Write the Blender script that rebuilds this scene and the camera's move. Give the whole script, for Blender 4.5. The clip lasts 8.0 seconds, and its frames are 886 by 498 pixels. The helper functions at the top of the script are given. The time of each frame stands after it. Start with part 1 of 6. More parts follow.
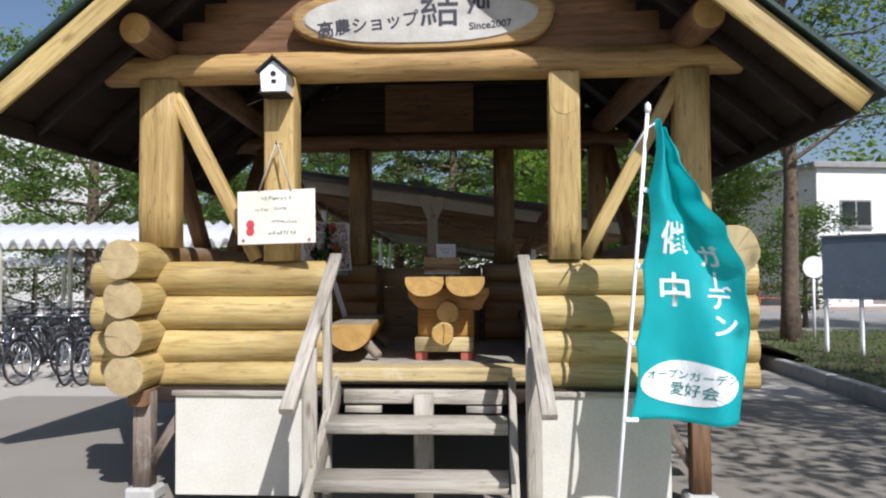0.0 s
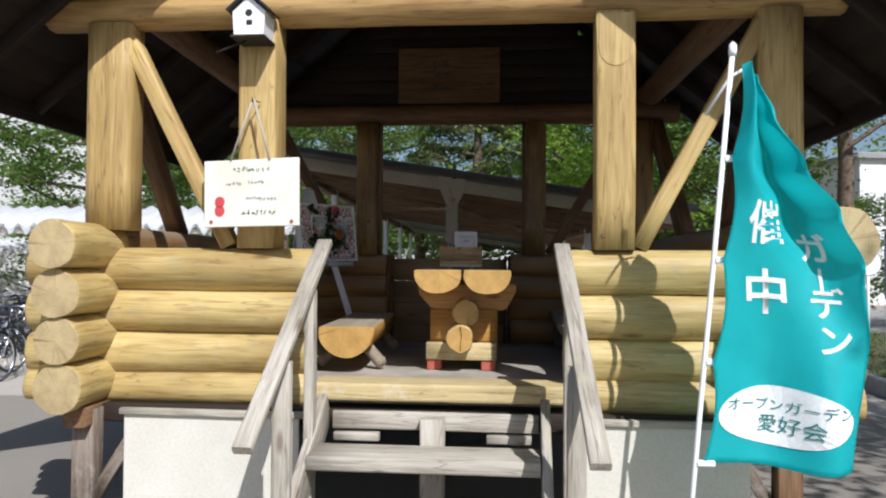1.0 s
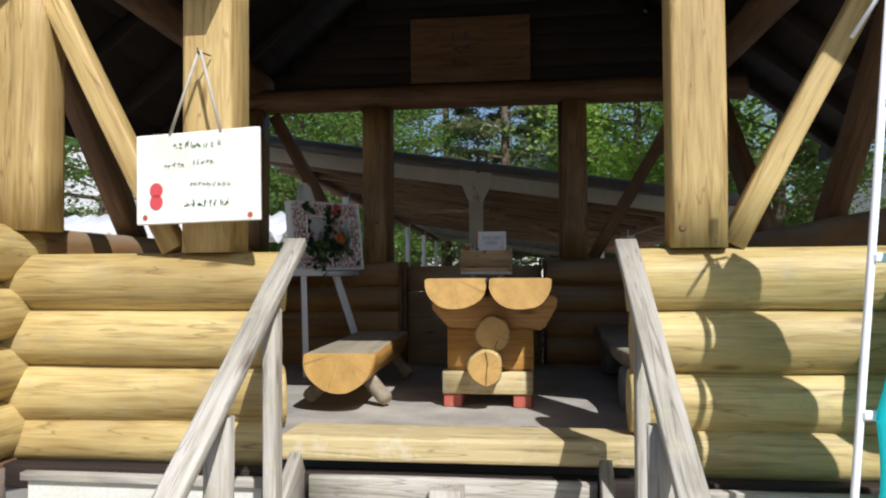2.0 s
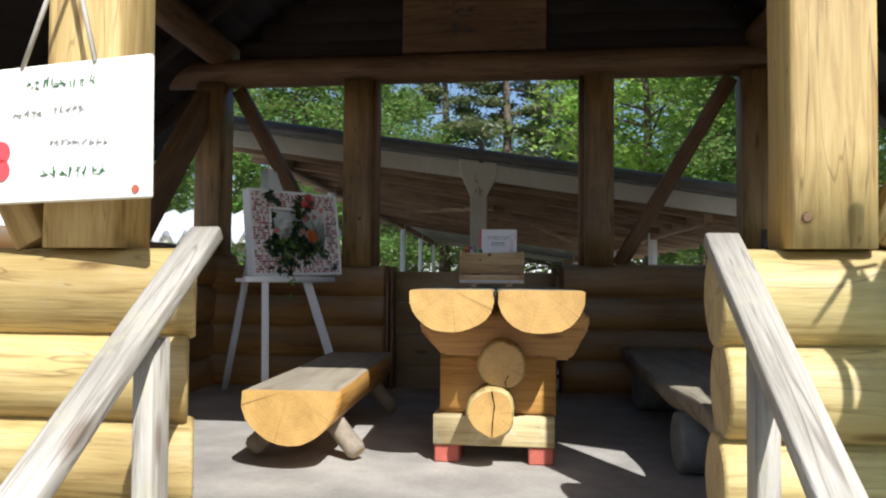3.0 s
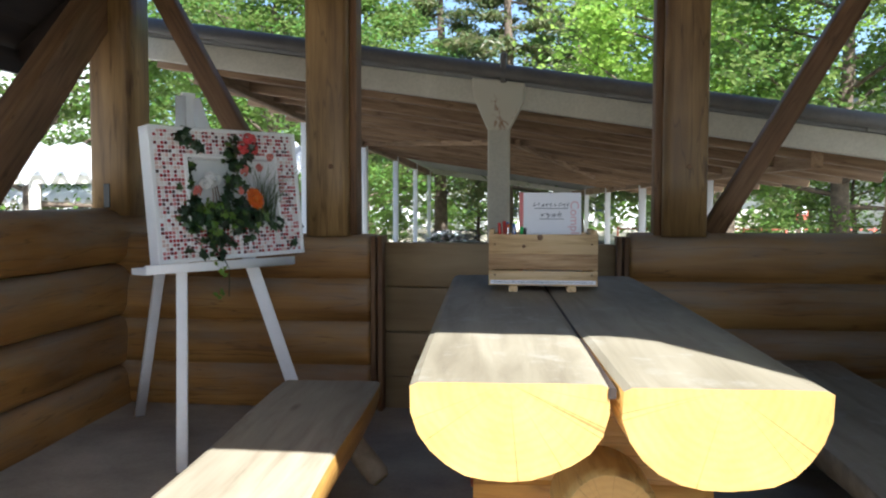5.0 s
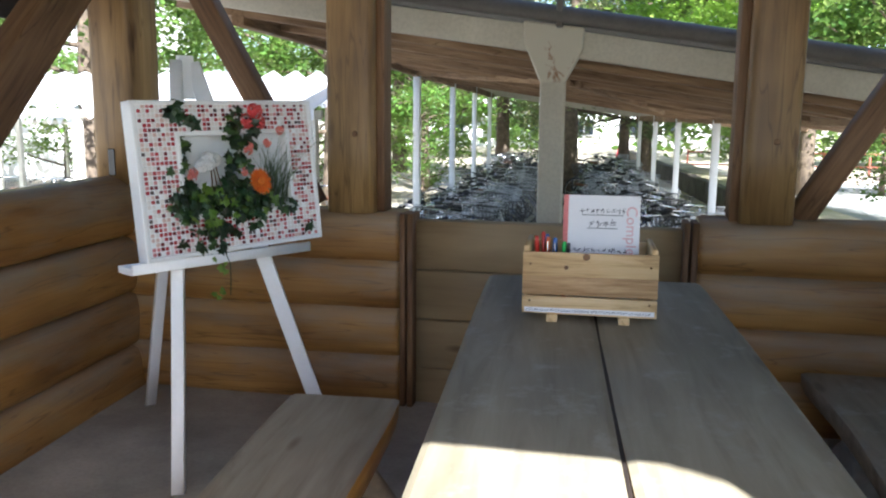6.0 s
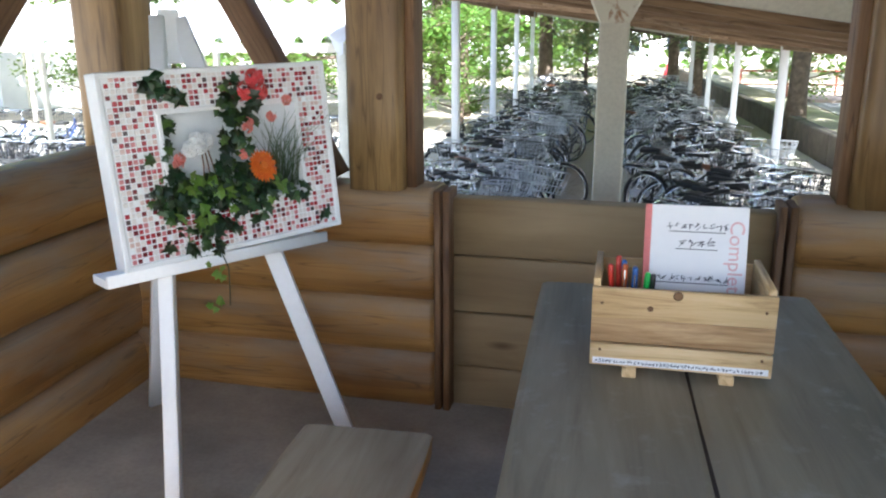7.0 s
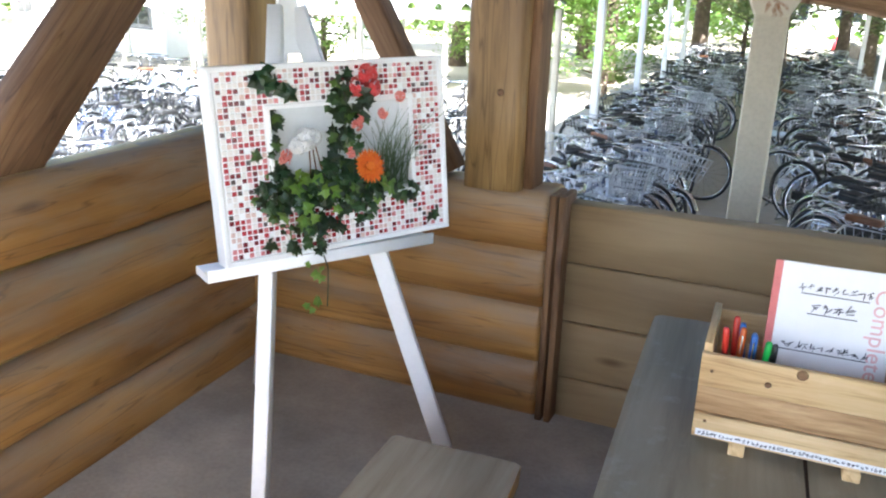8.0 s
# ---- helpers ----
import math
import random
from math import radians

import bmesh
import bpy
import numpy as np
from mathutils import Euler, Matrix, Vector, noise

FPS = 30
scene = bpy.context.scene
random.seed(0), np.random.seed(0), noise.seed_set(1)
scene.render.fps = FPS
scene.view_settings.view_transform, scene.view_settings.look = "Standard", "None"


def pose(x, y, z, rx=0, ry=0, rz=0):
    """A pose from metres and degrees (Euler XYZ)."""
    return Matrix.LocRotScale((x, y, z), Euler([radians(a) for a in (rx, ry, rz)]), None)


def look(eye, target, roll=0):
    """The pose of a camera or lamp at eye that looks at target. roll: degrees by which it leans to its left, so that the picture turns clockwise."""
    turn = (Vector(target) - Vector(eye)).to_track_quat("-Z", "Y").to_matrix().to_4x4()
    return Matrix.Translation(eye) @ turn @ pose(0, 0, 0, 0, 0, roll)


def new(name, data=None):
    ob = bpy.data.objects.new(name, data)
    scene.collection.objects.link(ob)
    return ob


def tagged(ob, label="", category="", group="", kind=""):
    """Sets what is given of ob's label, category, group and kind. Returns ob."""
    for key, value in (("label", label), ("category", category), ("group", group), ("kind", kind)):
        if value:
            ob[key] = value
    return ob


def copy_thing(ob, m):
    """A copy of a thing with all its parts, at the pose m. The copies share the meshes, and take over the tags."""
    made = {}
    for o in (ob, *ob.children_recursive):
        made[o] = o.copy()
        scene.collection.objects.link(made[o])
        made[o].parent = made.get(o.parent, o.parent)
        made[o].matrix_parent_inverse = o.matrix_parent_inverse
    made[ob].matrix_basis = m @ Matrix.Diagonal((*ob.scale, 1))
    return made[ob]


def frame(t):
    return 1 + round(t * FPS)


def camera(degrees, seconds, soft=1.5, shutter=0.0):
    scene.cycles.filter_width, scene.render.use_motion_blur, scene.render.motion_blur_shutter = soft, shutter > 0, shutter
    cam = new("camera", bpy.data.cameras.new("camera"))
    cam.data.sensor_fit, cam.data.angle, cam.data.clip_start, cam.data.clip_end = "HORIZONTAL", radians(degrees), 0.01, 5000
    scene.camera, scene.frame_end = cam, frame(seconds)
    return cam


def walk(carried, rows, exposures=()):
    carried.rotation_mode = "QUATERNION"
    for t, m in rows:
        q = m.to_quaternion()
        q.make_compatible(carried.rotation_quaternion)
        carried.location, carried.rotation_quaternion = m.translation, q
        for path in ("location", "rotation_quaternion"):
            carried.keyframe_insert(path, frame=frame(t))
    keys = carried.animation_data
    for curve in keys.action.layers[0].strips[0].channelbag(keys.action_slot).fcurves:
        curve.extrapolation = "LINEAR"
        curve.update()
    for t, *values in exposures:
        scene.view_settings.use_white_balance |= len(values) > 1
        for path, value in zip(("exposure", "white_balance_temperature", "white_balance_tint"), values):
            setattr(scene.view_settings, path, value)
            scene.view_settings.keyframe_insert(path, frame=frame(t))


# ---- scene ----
cam = camera(57.5, 8.0, soft=2.1)
PATH = [
    (0, (0.644, -5.787, 1.613), (0.508, -3.792, 1.678), -0.3),
    (0.5, (0.608, -5.239, 1.613), (0.457, -3.246, 1.658), -0.3),
    (1, (0.607, -4.595, 1.621), (0.411, -2.605, 1.665), 0.4),
    (1.5, (0.548, -3.99, 1.633), (0.347, -2.0, 1.671), 0.1),
    (1.7, (0.554, -3.723, 1.613), (0.305, -1.739, 1.674), 0.2),
    (2.8, (0.423, -2.385, 1.615), (0.147, -0.406, 1.689), -0.7),
    (3, (0.405, -2.172, 1.63), (0.141, -0.191, 1.711), 0.4),
    (3.5, (0.282, -1.666, 1.601), (0.064, 0.322, 1.633), 0.1),
    (4, (0.176, -1.182, 1.633), (-0.031, 0.807, 1.608), -0.1),
    (4.2, (0.176, -1.006, 1.672), (-0.053, 0.981, 1.661), 0.2),
    (5.3, (0.069, -0.292, 1.973), (-0.181, 1.688, 1.843), 0.1),
    (5.5, (0.071, -0.217, 2.03), (-0.191, 1.762, 1.903), 0.3),
    (6, (0.128, 0.086, 2.139), (-0.269, 2.02, 1.819), 0.5),
    (6.5, (0.126, 0.247, 2.246), (-0.316, 2.17, 1.922), -0.1),
    (7, (0.006, 0.635, 2.283), (-0.477, 2.506, 1.768), -0.2),
    (7.5, (-0.036, 0.756, 2.385), (-0.583, 2.587, 1.794), -0.1),
    (8, (0.022, 0.817, 2.396), (-0.756, 2.553, 1.781), 1.7),
]
EXPO = [(0, 0.12, 5950, 14), (1.5, 0.16, 5950, 12), (3.0, 0.65, 5850, 11), (3.5, 1.08, 5800, 10), (4.0, 1.4, 5800, 10), (5.5, 1.92, 5750, 8), (6.0, 2.3, 5750, 9), (6.5, 2.62, 5750, 9), (7.0, 2.78, 5750, 9), (8.0, 3.3, 5800, 10)]
walk(cam, [(t, look(eye, target, roll)) for t, eye, target, roll in PATH], EXPO)

# ---- light ----
SUN = Vector((0.54, -1.0, 1.13)).normalized()
world = bpy.data.worlds.new("sky")
scene.world = world
world.use_nodes = True
wn, wl = world.node_tree.nodes, world.node_tree.links
sky = wn.new("ShaderNodeTexSky")
sky.sky_type = "NISHITA"
sky.sun_disc = False
sky.sun_elevation = math.asin(SUN.z)
sky.sun_rotation = math.atan2(SUN.x, SUN.y)
sky.air_density, sky.dust_density = 1.0, 1.5
wn["Background"].inputs["Strength"].default_value = 0.082
wl.new(sky.outputs[0], wn["Background"].inputs["Color"])
sun = new("sun", bpy.data.lights.new("sun", "SUN"))
sun.data.energy, sun.data.angle, sun.data.color = 5.0, radians(0.5), (1.0, 0.96, 0.90)
sun.matrix_world = look(SUN * 30, (0, 0, 0))

# ---- materials ----
MATS = {}


def node_mat(name):
    m = bpy.data.materials.new(name)
    m.use_nodes = True
    n, l = m.node_tree.nodes, m.node_tree.links
    MATS[name] = m
    return m, n, l, n["Principled BSDF"]


def coords(n, l, scale, offset=True):
    """Object coordinates, stretched, and shifted by each object's random number."""
    tc = n.new("ShaderNodeTexCoord")
    mp = n.new("ShaderNodeMapping")
    mp.inputs["Scale"].default_value = scale
    l.new(tc.outputs["Object"], mp.inputs["Vector"])
    if offset:
        oi = n.new("ShaderNodeObjectInfo")
        mul = n.new("ShaderNodeMath")
        mul.operation = "MULTIPLY"
        mul.inputs[1].default_value = 37.0
        l.new(oi.outputs["Random"], mul.inputs[0])
        cb = n.new("ShaderNodeCombineXYZ")
        for i in range(3):
            l.new(mul.outputs[0], cb.inputs[i])
        l.new(cb.outputs[0], mp.inputs["Location"])
    return mp.outputs[0]


def noise_tex(n, l, vec, scale, detail=4.0, rough=0.55, dist=0.0):
    t = n.new("ShaderNodeTexNoise")
    t.inputs["Scale"].default_value, t.inputs["Detail"].default_value = scale, detail
    t.inputs["Roughness"].default_value, t.inputs["Distortion"].default_value = rough, dist
    l.new(vec, t.inputs["Vector"])
    return t.outputs["Fac"]


def ramp(n, l, fac, stops):
    r = n.new("ShaderNodeValToRGB")
    e = r.color_ramp.elements
    while len(e) < len(stops):
        e.new(0.5)
    for el, (p, c) in zip(e, stops):
        el.position, el.color = p, (*c, 1) if len(c) == 3 else c
    l.new(fac, r.inputs["Fac"])
    return r.outputs["Color"]


def mix(n, l, a, b, fac, mode="MIX"):
    m = n.new("ShaderNodeMix")
    m.data_type, m.blend_type = "RGBA", mode
    for sock, v in ((m.inputs[6], a), (m.inputs[7], b), (m.inputs[0], fac)):
        if isinstance(v, (int, float)):
            sock.default_value = v
        elif isinstance(v, tuple):
            sock.default_value = (*v, 1)
        else:
            l.new(v, sock)
    return m.outputs[2]


def bump(n, l, p, height, strength=0.3, distance=0.01):
    b = n.new("ShaderNodeBump")
    b.inputs["Strength"].default_value, b.inputs["Distance"].default_value = strength, distance
    l.new(height, b.inputs["Height"])
    l.new(b.outputs[0], p.inputs["Normal"])


def wood(name, light, mid, dark, rough=0.6, stretch=(0.9, 13, 13), stain=0.5, bumpy=0.35, cracks=True, fleck=None, dust=None):
    """Timber whose grain runs along the object's local x."""
    m, n, l, p = node_mat(name)
    v = coords(n, l, stretch)
    v2 = coords(n, l, (0.7, 2.2, 2.2))
    grain = noise_tex(n, l, v, 3.0, 6, 0.65, 0.6)
    blot = noise_tex(n, l, v2, 1.6, 3, 0.5)
    c = ramp(n, l, grain, [(0.28, dark), (0.47, mid), (0.7, light)])
    c2 = ramp(n, l, blot, [(0.3, tuple(x * 0.62 for x in mid)), (0.62, (1, 1, 1))])
    c = mix(n, l, c, c2, stain, "MULTIPLY")
    if cracks:
        vc = coords(n, l, (0.55, 9, 9))
        cr = noise_tex(n, l, vc, 2.1, 2, 0.4, 0.25)
        line = ramp(n, l, cr, [(0.487, (1, 1, 1)), (0.5, (0.25, 0.2, 0.15)), (0.513, (1, 1, 1))])
        c = mix(n, l, c, line, 0.55, "MULTIPLY")
    vk = coords(n, l, (1.6, 5.5, 5.5))
    vo = n.new("ShaderNodeTexVoronoi")
    vo.inputs["Scale"].default_value = 1.1
    l.new(vk, vo.inputs["Vector"])
    kn = ramp(n, l, vo.outputs["Distance"], [(0.05, (0.3, 0.2, 0.13)), (0.13, (1, 1, 1))])
    c = mix(n, l, c, kn, 0.7, "MULTIPLY")
    if fleck:
        vf = coords(n, l, (1, 1, 1))
        fl = noise_tex(n, l, vf, 9.0, 5, 0.7)
        c = mix(n, l, c, fleck, ramp(n, l, fl, [(0.55, (0, 0, 0)), (0.72, (0.7, 0.7, 0.7))]))
    if dust:
        # grey dust lying on the log's upper flank
        vd = n.new("ShaderNodeTexCoord")
        sp = n.new("ShaderNodeSeparateXYZ")
        l.new(vd.outputs["Object"], sp.inputs[0])
        nz = noise_tex(n, l, coords(n, l, (1.2, 5, 5)), 2.0, 4, 0.6)
        ad = n.new("ShaderNodeMath")
        ad.operation = "MULTIPLY_ADD"
        ad.inputs[1].default_value = 0.55
        l.new(nz, ad.inputs[0])
        l.new(sp.outputs[2], ad.inputs[2])
        c = mix(n, l, c, dust, ramp(n, l, ad.outputs[0], [(0.24, (0, 0, 0)), (0.46, (0.72, 0.72, 0.72))]))
    l.new(c, p.inputs["Base Color"])
    p.inputs["Roughness"].default_value = rough
    bump(n, l, p, grain, bumpy, 0.012)
    return m


def endgrain(name, light, dark, rough=0.7):
    """Sawn log end: faint rings round the heart, drying splits running outwards, patchy greying."""
    m, n, l, p = node_mat(name)
    v = coords(n, l, (1, 1, 1), False)
    w = n.new("ShaderNodeTexWave")
    w.wave_type, w.rings_direction = "RINGS", "X"
    w.inputs["Scale"].default_value, w.inputs["Distortion"].default_value = 21.0, 3.5
    w.inputs["Detail"].default_value, w.inputs["Detail Scale"].default_value = 3.0, 0.9
    l.new(v, w.inputs["Vector"])
    big = noise_tex(n, l, coords(n, l, (1, 1, 1)), 7.0, 6, 0.65)
    c = mix(n, l, light, dark, ramp(n, l, w.outputs["Fac"], [(0.3, (0, 0, 0)), (0.95, (0.2, 0.2, 0.2))]))
    c = mix(n, l, c, ramp(n, l, big, [(0.28, (0.42, 0.36, 0.30)), (0.62, (1, 1, 1))]), 0.6, "MULTIPLY")
    flat = n.new("ShaderNodeVectorMath")
    flat.operation = "MULTIPLY"
    flat.inputs[1].default_value = (0, 1, 1)
    l.new(v, flat.inputs[0])
    unit = n.new("ShaderNodeVectorMath")
    unit.operation = "NORMALIZE"
    l.new(flat.outputs[0], unit.inputs[0])
    oi = n.new("ShaderNodeObjectInfo")
    add = n.new("ShaderNodeVectorMath")
    add.operation = "ADD"
    l.new(unit.outputs[0], add.inputs[0])
    l.new(oi.outputs["Random"], add.inputs[1])
    ray = noise_tex(n, l, add.outputs[0], 2.6, 2, 0.5)
    split = ramp(n, l, ray, [(0.492, (1, 1, 1)), (0.5, (0.18, 0.13, 0.09)), (0.508, (1, 1, 1))])
    c = mix(n, l, c, split, 0.75, "MULTIPLY")
    l.new(c, p.inputs["Base Color"])
    p.inputs["Roughness"].default_value = rough
    bump(n, l, p, big, 0.3, 0.01)
    return m


def plain(name, a, b, scale=6.0, rough=0.6, metal=0.0, bumpy=0.1, detail=5.0, fine=60.0, coat=0.0, mott=0.6):
    """A surface of two near colours, mottled at two scales."""
    m, n, l, p = node_mat(name)
    v = coords(n, l, (1, 1, 1))
    f = noise_tex(n, l, v, scale, detail, 0.6)
    g = noise_tex(n, l, v, fine, 3, 0.6)
    c = mix(n, l, a, b, ramp(n, l, f, [(0.32, (0, 0, 0)), (0.68, (1, 1, 1))]))
    c = mix(n, l, c, ramp(n, l, g, [(0.3, (0.8, 0.8, 0.8)), (0.6, (1, 1, 1))]), mott, "MULTIPLY")
    l.new(c, p.inputs["Base Color"])
    p.inputs["Roughness"].default_value, p.inputs["Metallic"].default_value = rough, metal
    p.inputs["Coat Weight"].default_value = coat
    bump(n, l, p, g, bumpy, 0.004)
    return m


def leafy(name, cols, trans=0.45, rough=0.45):
    """Leaves, each of its own shade, that let light through."""
    m, n, l, p = node_mat(name)
    geo = n.new("ShaderNodeNewGeometry")
    k = len(cols)
    c = ramp(n, l, geo.outputs["Random Per Island"], [(i / max(1, k - 1), q) for i, q in enumerate(cols)])
    l.new(c, p.inputs["Base Color"])
    p.inputs["Roughness"].default_value = rough
    tr = n.new("ShaderNodeBsdfTranslucent")
    tint = mix(n, l, c, (1.0, 0.95, 0.35), 0.22, "MIX")
    l.new(tint, tr.inputs["Color"])
    ms = n.new("ShaderNodeMixShader")
    ms.inputs[0].default_value = trans
    l.new(p.outputs[0], ms.inputs[1])
    l.new(tr.outputs[0], ms.inputs[2])
    l.new(ms.outputs[0], n["Material Output"].inputs["Surface"])
    return m


def island(name, cols, rough=0.3):
    m, n, l, p = node_mat(name)
    geo = n.new("ShaderNodeNewGeometry")
    c = ramp(n, l, geo.outputs["Random Per Island"], cols)
    n_ramp = [x for x in n if x.bl_idname == "ShaderNodeValToRGB"][-1]
    n_ramp.color_ramp.interpolation = "CONSTANT"
    l.new(c, p.inputs["Base Color"])
    p.inputs["Roughness"].default_value = rough
    return m


LOG = wood("log_pine", (0.64, 0.505, 0.225), (0.53, 0.395, 0.15), (0.31, 0.21, 0.072), 0.55, stain=0.6, fleck=(0.36, 0.30, 0.17))
LOGEND = endgrain("log_end", (0.50, 0.39, 0.20), (0.28, 0.19, 0.09))
LOGCUT = endgrain("fresh_cut", (0.56, 0.345, 0.105), (0.41, 0.22, 0.062), 0.42)
BEAM = wood("beam_pine", (0.54, 0.36, 0.14), (0.43, 0.27, 0.095), (0.27, 0.155, 0.055), 0.55, stain=0.6)
POST = wood("post_pine", (0.61, 0.455, 0.19), (0.50, 0.35, 0.13), (0.33, 0.205, 0.07), 0.6, stain=0.34)
# the wall logs' pine again, with the room's shade put into its colour
SHADELOG = wood("shaded_inner_log", (0.50, 0.275, 0.08), (0.385, 0.20, 0.055), (0.24, 0.12, 0.036), 0.5, (0.35, 4.5, 4.5), 0.6, 0.1, dust=(0.25, 0.215, 0.165))
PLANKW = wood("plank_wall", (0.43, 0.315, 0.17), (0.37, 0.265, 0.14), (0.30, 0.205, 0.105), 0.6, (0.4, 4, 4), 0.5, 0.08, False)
SHADEPOST = wood("shaded_inner_post", (0.46, 0.295, 0.12), (0.34, 0.21, 0.08), (0.18, 0.105, 0.04), 0.45, (0.6, 8, 8), 0.75, 0.25)
VARNISH = wood("varnished_pine", (0.60, 0.345, 0.095), (0.51, 0.27, 0.065), (0.36, 0.17, 0.04), 0.4, stain=0.35)
BENCHTOP = wood("bench_top", (0.43, 0.375, 0.275), (0.36, 0.305, 0.215), (0.24, 0.195, 0.13), 0.55, (0.5, 5, 5), 0.45, 0.15, False)
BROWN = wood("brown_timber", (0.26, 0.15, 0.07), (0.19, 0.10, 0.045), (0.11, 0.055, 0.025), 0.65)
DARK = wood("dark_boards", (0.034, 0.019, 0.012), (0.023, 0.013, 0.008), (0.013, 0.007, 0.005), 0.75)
GREYW = wood("weathered_wood", (0.56, 0.52, 0.45), (0.44, 0.40, 0.33), (0.26, 0.23, 0.18), 0.85, stain=0.45, bumpy=0.6,
             fleck=(0.40, 0.37, 0.24))
SILL = wood("sill_wood", (0.62, 0.50, 0.27), (0.52, 0.41, 0.20), (0.33, 0.25, 0.11), 0.8, stain=0.4, fleck=(0.62, 0.57, 0.44))
TABLETOP = wood("grey_tabletop", (0.36, 0.315, 0.225), (0.29, 0.25, 0.172), (0.21, 0.175, 0.118), 0.6, (0.5, 5, 5), 0.45, 0.12, False,
                (0.36, 0.335, 0.275))
RED = plain("red_paint", (0.48, 0.12, 0.075), (0.36, 0.08, 0.05), 9, 0.7)
PANEL = plain("white_panel", (0.71, 0.69, 0.60), (0.63, 0.60, 0.51), 2.2, 0.7, bumpy=0.12)
FLOOR = plain("deck_grey", (0.45, 0.41, 0.345), (0.26, 0.24, 0.205), 2.5, 0.75, bumpy=0.3)
WHITE = plain("white_paint", (0.89, 0.90, 0.91), (0.85, 0.86, 0.87), 5, 0.4, bumpy=0.04, mott=0.15)
CREAM = plain("cream_steel", (0.66, 0.63, 0.53), (0.54, 0.51, 0.42), 3, 0.55, bumpy=0.1)
RUSTY, rn, rl, rp = node_mat("rusty_cream")
rv = coords(rn, rl, (1, 1, 0.6))
r_f = noise_tex(rn, rl, rv, 9.0, 6, 0.7, 0.5)
rl.new(mix(rn, rl, (0.62, 0.59, 0.49), (0.27, 0.11, 0.035), ramp(rn, rl, r_f, [(0.57, (0, 0, 0)), (0.67, (1, 1, 1))])), rp.inputs["Base Color"])
rp.inputs["Roughness"].default_value = 0.7
bump(rn, rl, rp, r_f, 0.2, 0.004)
GUTTER = plain("grey_plastic", (0.17, 0.16, 0.15), (0.12, 0.115, 0.105), 4, 0.55)
SHEET = plain("grey_sheet", (0.34, 0.34, 0.33), (0.24, 0.24, 0.235), 3, 0.6)
ROOFING = plain("green_roofing", (0.02, 0.045, 0.035), (0.012, 0.028, 0.024), 5, 0.5)
BLACK = plain("black_rubber", (0.022, 0.022, 0.022), (0.012, 0.012, 0.012), 20, 0.65)
BLKPAINT = plain("black_paint", (0.02, 0.02, 0.023), (0.012, 0.012, 0.014), 20, 0.3, coat=0.3)
CHROME = plain("chrome", (0.82, 0.84, 0.88), (0.68, 0.70, 0.74), 20, 0.27, 1.0, 0.02)
SILVER = plain("silver_paint", (0.76, 0.79, 0.85), (0.64, 0.67, 0.73), 14, 0.3, 0.25, 0.02)
STEEL = plain("dull_steel", (0.58, 0.60, 0.64), (0.44, 0.46, 0.50), 20, 0.3, 0.8, 0.02)
BLUE = plain("navy_paint", (0.035, 0.06, 0.16), (0.025, 0.04, 0.11), 14, 0.3, coat=0.4)
BROWNSEAT = plain("brown_vinyl", (0.18, 0.075, 0.035), (0.12, 0.05, 0.025), 14, 0.5)
TEAL = plain("teal_cloth", (0.055, 0.71, 0.78), (0.045, 0.63, 0.70), 7, 0.55, bumpy=0.15, fine=220)
tn, tl = TEAL.node_tree.nodes, TEAL.node_tree.links
ttr, tms = tn.new("ShaderNodeBsdfTranslucent"), tn.new("ShaderNodeMixShader")
ttr.inputs["Color"].default_value, tms.inputs[0].default_value = (0.06, 0.86, 0.84, 1), 0.36
tl.new(tn["Principled BSDF"].outputs[0], tms.inputs[1])
tl.new(ttr.outputs[0], tms.inputs[2])
tl.new(tms.outputs[0], tn["Material Output"].inputs["Surface"])
PRINT = plain("white_print", (0.82, 0.84, 0.83), (0.74, 0.77, 0.76), 9, 0.75)
TEALINK = plain("teal_print", (0.0, 0.20, 0.19), (0.0, 0.16, 0.15), 9, 0.75)
PAPER = plain("paper", (0.90, 0.89, 0.89), (0.87, 0.86, 0.88), 7, 0.7, bumpy=0.02, mott=0.08)
PINK = plain("pink_cloth_tape", (0.72, 0.22, 0.20), (0.66, 0.18, 0.17), 20, 0.6)
PINKINK = plain("pink_print", (0.84, 0.54, 0.55), (0.81, 0.50, 0.51), 20, 0.7)
INK = plain("ink", (0.03, 0.03, 0.04), (0.05, 0.05, 0.07), 30, 0.6)
CRATE = wood("crate_pine", (0.78, 0.59, 0.34), (0.67, 0.47, 0.235), (0.38, 0.22, 0.09), 0.65, (1.6, 22, 22), 0.35, 0.2, False)
CRATEB = wood("crate_brown", (0.66, 0.46, 0.245), (0.46, 0.285, 0.135), (0.22, 0.115, 0.05), 0.65, (1.6, 22, 22), 0.4, 0.2, False)
ROPE = plain("rope", (0.5, 0.46, 0.38), (0.38, 0.34, 0.27), 60, 0.9, bumpy=0.5)
SIGNW = plain("sign_white", (0.88, 0.86, 0.76), (0.80, 0.76, 0.62), 4, 0.65)
SLAB = plain("slab_face", (0.62, 0.60, 0.55), (0.40, 0.38, 0.33), 3.2, 0.75, bumpy=0.3)
BARK = plain("bark", (0.17, 0.125, 0.085), (0.075, 0.055, 0.04), 9, 0.9, bumpy=0.9, fine=28)
PALEBARK = plain("log_bark", (0.36, 0.30, 0.22), (0.20, 0.16, 0.11), 10, 0.9, bumpy=0.8, fine=24)
GREYLOG = plain("grey_log", (0.24, 0.23, 0.21), (0.13, 0.125, 0.115), 9, 0.85, bumpy=0.6, fine=24)
